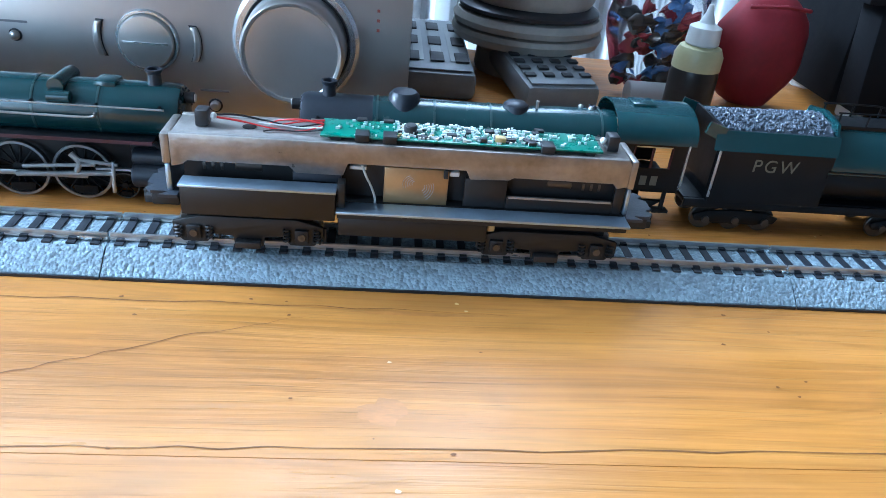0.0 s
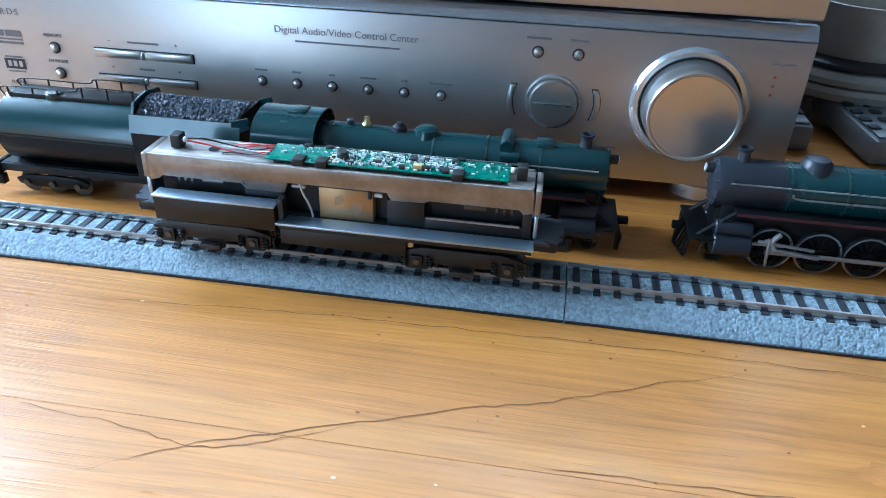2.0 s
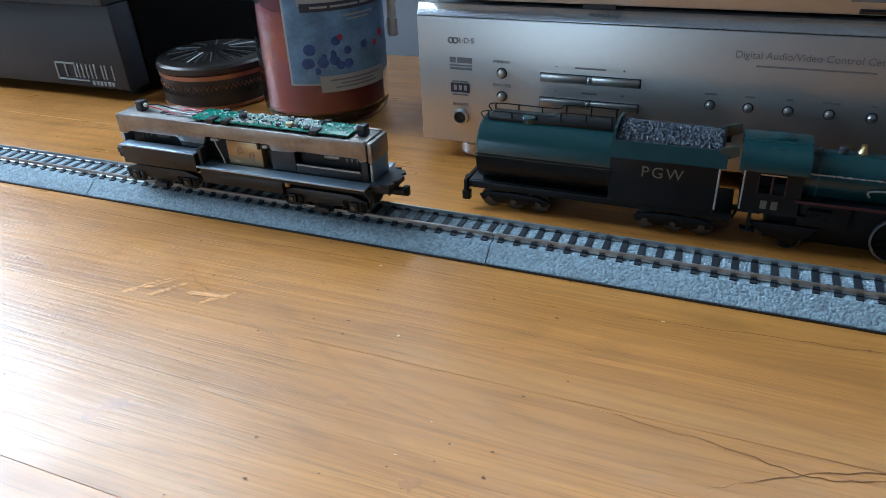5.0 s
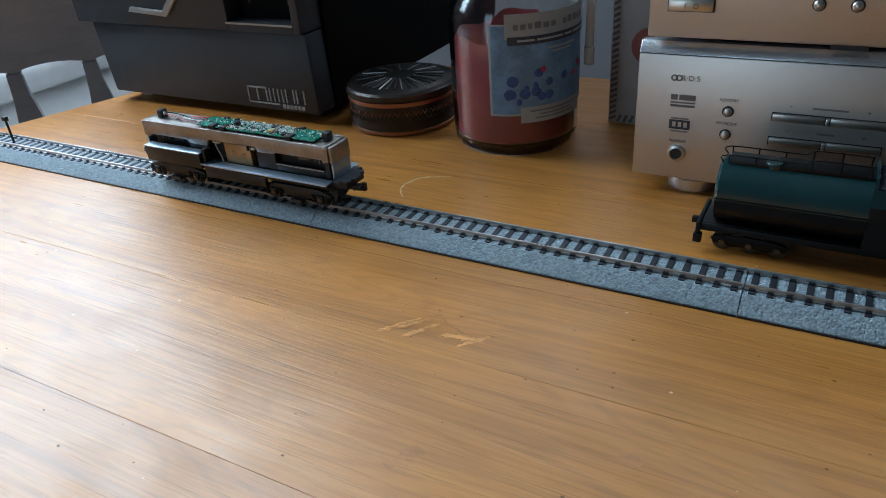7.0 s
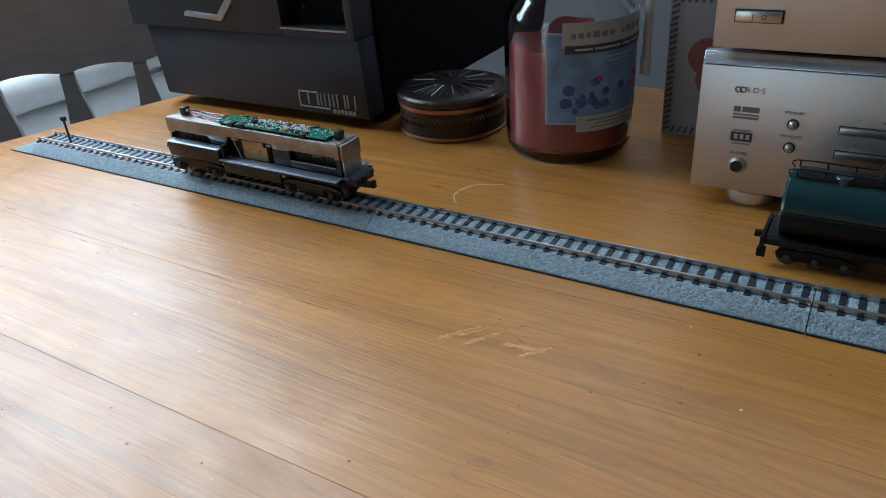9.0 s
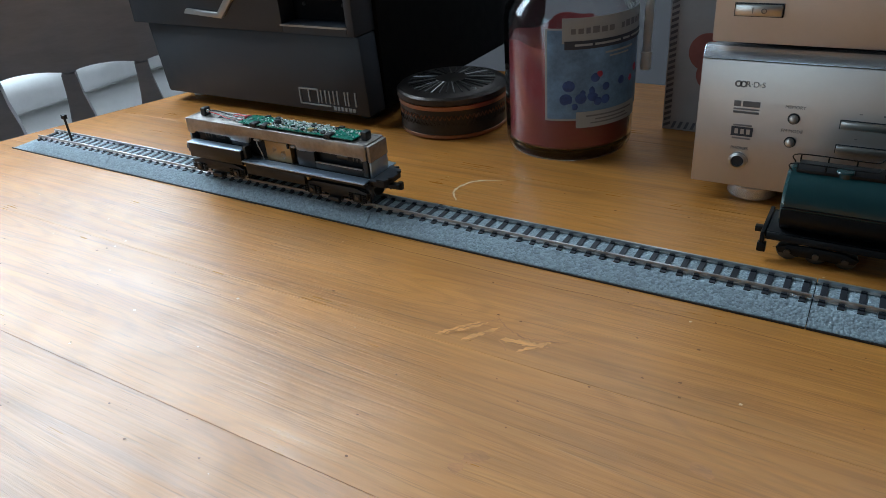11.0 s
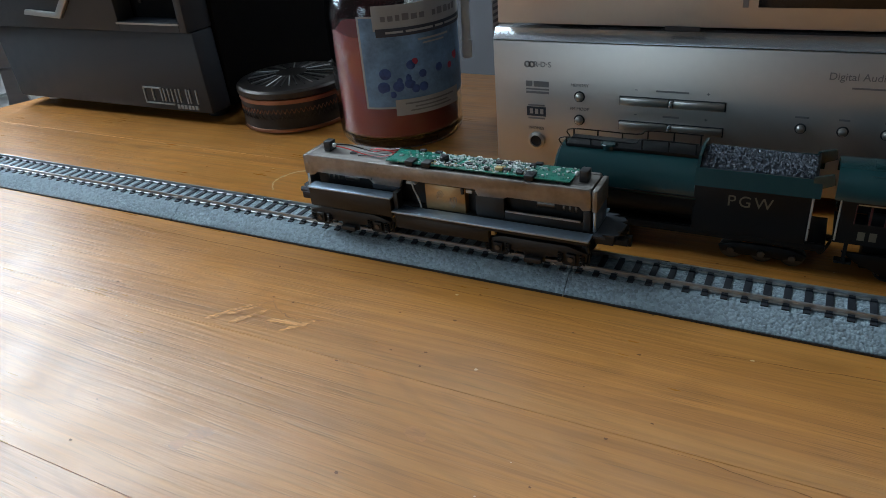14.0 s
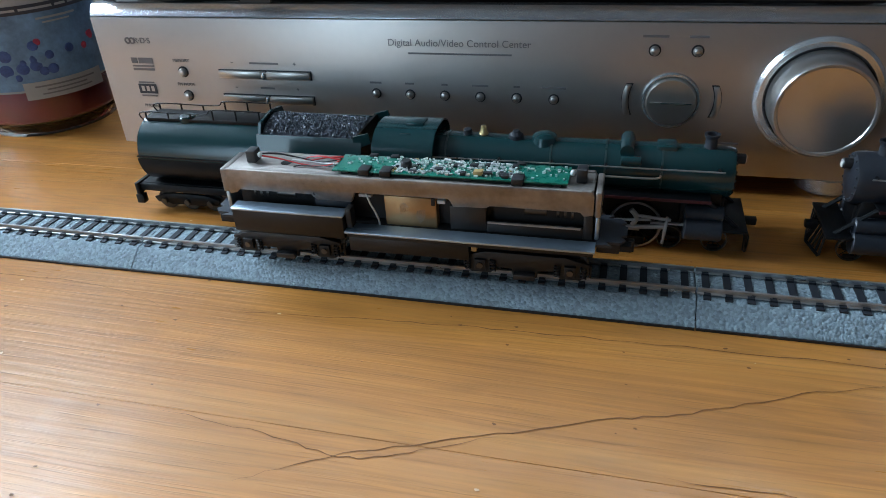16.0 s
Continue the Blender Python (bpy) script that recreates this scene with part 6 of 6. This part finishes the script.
part("lead", tube(B(), curve_pts([(0, 0, 0.054), (0.0005, 0, 0.10), (0, 0.002, 0.155), (0.012, 0.014, 0.181), (0.06, 0.02, 0.1765), (0.10, 0.05, 0.1765), (0.15, 0.08, 0.1765)]), 0.0028, 10), "plasticwhite", cable)
part("plug", cyl(B(), (0, 0, 0.050), 0.0034, 0.012, "z", 18, 0.0006), "plasticwhite", cable)


# ---- remotes, pot, bottle, bag, pouch ----
def remote(x, y, z, tilt, rz, w, L, body, label, cols, rows, keys):
    r = new("remote_control")
    r.matrix_world = pose(x, y, z, tilt, 0, rz)
    tagged(r, label, "remote control", "remotes beside the receiver")
    part("body", box(B(), -w / 2, w / 2, 0, L, 0, 0.016, 0.004), body, r)
    part("face_plate", box(B(), -w / 2 + 0.003, w / 2 - 0.003, 0.003, L - 0.003, 0.0161, 0.0168, 0.0002), body, r)
    for i in range(rows):
        for j in range(cols):
            kx = -w / 2 + w * (j + 0.5) / cols
            ky = L * (0.06 + 0.88 * (i + 0.5) / rows)
            if rows > 8 and 4 <= i <= 6 and 0.3 < (j + 0.5) / cols < 0.7:
                continue
            part("key", box(B(), kx - w / cols * 0.28, kx + w / cols * 0.28, ky - L / rows * 0.22, ky + L / rows * 0.22, 0.0169, 0.0182, 0.0006), keys if (i + j) % 4 else "key", r)
    if rows > 8:
        part("cursor_ring", lathe(B(), [(0.004, 0.0169), (0.0085, 0.0169), (0.0085, 0.0180), (0.004, 0.0180), (0.004, 0.0169)], (0, L * 0.49, 0), "z", 28, cap=False), "key", r)
    else:
        for s in (-1, 0, 1):
            part("pale_stripe", box(B(), s * w * 0.25 - 0.003, s * w * 0.25 + 0.003, L * 0.15, L * 0.8, 0.01685, 0.0172), "keypale", r)
    return r


remote(0.3470, 0.192, 0.0, 0, 0, 0.043, 0.122, "remgrey", "dark grey remote control with pale key stripes", 3, 3, "key")
remote(0.4160, 0.182, 0.0, 5, 10, 0.044, 0.150, "remgrey", "long grey remote control with round cursor pad, tilted", 4, 13, "key")

pot = thing("stoneware_pot", 0.406, 0.255, 0.0, "round cream stoneware pot with dark bands on the table", "pot")
part("foot", lathe(B(), [(0.030, 0.0), (0.031, 0.002), (0.030, 0.014), (0.034, 0.018)], (0, 0.012, 0), "z", 48), "ceramic", pot)
part("lower_band", lathe(B(), [(0.034, 0.0300), (0.0460, 0.0330), (0.0480, 0.0375), (0.0470, 0.0405), (0.040, 0.0410)], (0, 0.012, -0.012), "z", 56), "ceramic", pot)
part("rim", lathe(B(), [(0.040, 0.0411), (0.0465, 0.0420), (0.0475, 0.0455), (0.0450, 0.0490), (0.040, 0.0500)], (0, 0.012, -0.012), "z", 56), "ceramic", pot)
part("upper_band", lathe(B(), [(0.040, 0.0501), (0.0440, 0.0508), (0.0440, 0.0530), (0.038, 0.0560)], (0, 0.012, -0.012), "z", 56), "darkrim", pot)
part("bowl", lathe(B(), [(0.038, 0.0561), (0.040, 0.060), (0.036, 0.085), (0.033, 0.085), (0.030, 0.062)], (0, 0.012, -0.012), "z", 56), "ceramic", pot)

bottle = thing("glue_bottle", 0.4780, 0.165, 0, "small pale bottle with a clear nozzle cap", "bottle")
part("body", lathe(B(), [(0.010, 0.0), (0.0125, 0.001), (0.0125, 0.033), (0.0118, 0.036)], (0, 0, 0), "z", 36), "tinblack", bottle)
part("shoulder", lathe(B(), [(0.0124, 0.0361), (0.0124, 0.0430), (0.0105, 0.0470), (0.0075, 0.0480)], (0, 0, 0), "z", 36), "glueyellow", bottle)
part("cap", lathe(B(), [(0.0078, 0.0481), (0.0085, 0.0490), (0.0080, 0.0570), (0.0040, 0.0590), (0.0018, 0.0640), (0.0012, 0.0680)], (0, 0, 0), "z", 30), "plasticwhite", bottle, "translucent ribbed cap")

bag = thing("clear_plastic_bag", 0.478, 0.232, 0, "clear plastic bag of blue and red wrapped bits", "bag")
film = B()
ball(film, (0, 0, 0.046), 0.031, 28, 0.98, 0.62, 1.5)
for v in film.verts:
    v.co += Vector((1, 1, 0.6)) * 0.004 * noise.noise(v.co * 80)
    v.co.z = max(0.0, v.co.z)
fl = part("film", film, "film", bag)
fl.visible_shadow = False
rnd = random.Random(21)
for k in range(90):
    bm = B()
    q = rnd.uniform(0.0025, 0.0065)
    px, py, pz = rnd.uniform(-0.018, 0.018), rnd.uniform(-0.010, 0.010), rnd.uniform(0.006, 0.080)
    ball(bm, (0, 0, 0), q, 10, 1, 0.7, rnd.uniform(0.5, 1))
    for v in bm.verts:
        v.co += Vector((1, 1, 1)) * 0.0034 * noise.noise(v.co * 260 + Vector((k, 0, 0)))
    o = part("wrapped_bit", bm, ("redcloth", "tinblack", "redcloth", "tinlid", "baginner")[k % 5] if pz < 0.055 else "baginner", bag)
    o.location = (px, py, pz)
roll = thing("paper_roll", 0.4585, 0.205, 0.0075, "small cream roll lying before a plastic bag", "roll")
part("roll_body", cyl(B(), (0, 0, 0), 0.0075, 0.030, "x", 28, 0.0006), "card", roll)
part("roll_end", cyl(B(), (0.0301, 0, 0), 0.0055, 0.0006, "x", 24), "tan", roll)

pouch = thing("red_cloth_pouch", 0.5400, 0.225, 0, "crumpled red cloth pouch on the table", "pouch")
bm = B()
ball(bm, (0, 0, 0.034), 0.029, 30, 0.98, 0.65, 1.25)
for v in bm.verts:
    v.co += v.co.normalized() * 0.0045 * noise.noise(v.co * 55)
    v.co.z = max(0.0, v.co.z)
part("pouch_body", bm, "redcloth", pouch)
part("drawstring", tube(B(), curve_pts([(-0.018, -0.012, 0.060), (0.0, -0.017, 0.062), (0.018, -0.012, 0.060)]), 0.0012, 7), "redcloth", pouch)

# ---- chair at the table's end ----
chair = thing("slat_back_chair", -0.728, 0.19, RZ0, "grey-brown slat back dining chair at the table end", "chair", rz=52)
H = 0.75
def bowed_rail():
    """Wide top rail whose lower edge arches a little between the slats."""
    bm = B()
    cols = []
    for k in range(49):
        x = -0.26 + 0.52 * k / 48
        low = H + 0.002 + 0.007 * abs(math.sin(math.pi * (x + 0.185) / 0.075)) ** 0.6
        cols.append([bm.verts.new((x, y, z)) for y, z in ((-0.011, low), (0.011, low), (0.011, H + 0.150), (-0.011, H + 0.150))])
    for p, q in zip(cols, cols[1:]):
        for j in range(4):
            bm.faces.new((p[j], p[(j + 1) % 4], q[(j + 1) % 4], q[j]))
    bm.faces.new(cols[0])
    bm.faces.new(cols[-1])
    bmesh.ops.recalc_face_normals(bm, faces=list(bm.faces))
    return bm


part("top_rail", bowed_rail(), "chairwood", chair, "wide grey-brown top rail")
for k in range(6):
    a = -0.185 + k * 0.075
    part("slat", prism(B(), [(a - 0.007, H + 0.0015), (a + 0.007, H + 0.0015), (a + 0.0085, H - 0.02), (a + 0.013, H - 0.045), (a + 0.015, H - 0.07), (a + 0.015, 0.49), (a - 0.013, 0.49), (a - 0.013, H - 0.06), (a - 0.009, H - 0.03), (a - 0.0078, H - 0.015)], -0.007, 0.007, "y"), "chairwood", chair)
part("seat", box(B(), -0.23, 0.23, -0.012, 0.40, 0.445, 0.485, 0.008), "chairwood", chair)
for x in (-0.21, 0.21):
    for y in (0.008, 0.38):
        part("leg", box(B(), x - 0.018, x + 0.018, y - 0.018, y + 0.018, 0, 0.444, 0.004), "chairwood", chair)

bench = thing("window_bench", -1.25, 0.3, RZ0, "deep white painted bench under the window", "bench")
part("bench_top", box(B(), 0.002, 0.20, -0.9, 0.65, 0.66, 0.70, 0.006), "plasticwhite", bench)
part("seat_roll", cyl(B(), (0.196, -0.88, 0.672), 0.030, 1.5, "y", 40, 0.006), "plasticwhite", bench, "rounded pale front edge")
part("lower_roll", cyl(B(), (0.182, -0.88, 0.592), 0.042, 1.5, "y", 40, 0.006), "plasticwhite", bench)
part("bench_front", box(B(), 0.16, 0.18, -0.88, 0.64, 0.0, 0.659, 0.003), "plasticwhite", bench)


def motions():
    # along the rails: seconds and the place of the chassis' left corner
    runs = [(0, .254), (.5, .209), (1, .161), (1.5, .118), (2, .073), (2.5, .027), (3, -.019), (3.5, -.0655), (4, -.117), (4.2, -.135), (5.2, -.219), (6.3, -.307), (6.5, -.3225), (7, -.3615), (7.3, -.383),
            (7.5, -.3915), (8, -.394), (8.5, -.394), (9, -.394), (10.4, -.394), (10.9, -.382), (11.3, -.340), (11.5, -.312), (12, -.251), (12.5, -.216), (13, -.1885), (13.5, -.161), (14, -.1345), (14.5, -.1025), (15, -.0635), (15.5, -.0145), (16, .050)]
    ts, xs = [r[0] for r in runs], [r[1] for r in runs]
    # smooth slopes between the given places, flat while it stands
    slope = []
    for i in range(len(runs)):
        a, b = max(i - 1, 0), min(i + 1, len(runs) - 1)
        d0 = (xs[i] - xs[a]) / (ts[i] - ts[a]) if i > a else 0
        d1 = (xs[b] - xs[i]) / (ts[b] - ts[i]) if b > i else 0
        slope.append(0.0 if d0 * d1 < 0 or abs(d0) < 1e-6 or abs(d1) < 1e-6 else (xs[b] - xs[a]) / (ts[b] - ts[a]))
    slope[0], slope[-1] = (xs[1] - xs[0]) / (ts[1] - ts[0]), (xs[-1] - xs[-2]) / (ts[-1] - ts[-2])

    def along(t):
        k = max(0, min(len(ts) - 2, int(np.searchsorted(ts, t, side="right")) - 1))
        h = ts[k + 1] - ts[k]
        u = (t - ts[k]) / h
        return ((2 * u ** 3 - 3 * u ** 2 + 1) * xs[k] + (u ** 3 - 2 * u ** 2 + u) * h * slope[k] + (3 * u ** 2 - 2 * u ** 3) * xs[k + 1] + (u ** 3 - u ** 2) * h * slope[k + 1])
    times = [round(k / 15, 4) for k in range(241)]
    walk(chassis, [(t, pose(along(t), YC, RAILTOP)) for t in times])
    for ws, ax in wheelsets:
        walk(ws, [(t, pose(ax, 0, 0.0058, 0, math.degrees(along(t) - along(0)) / 0.0058, 0)) for t in times])


motions()
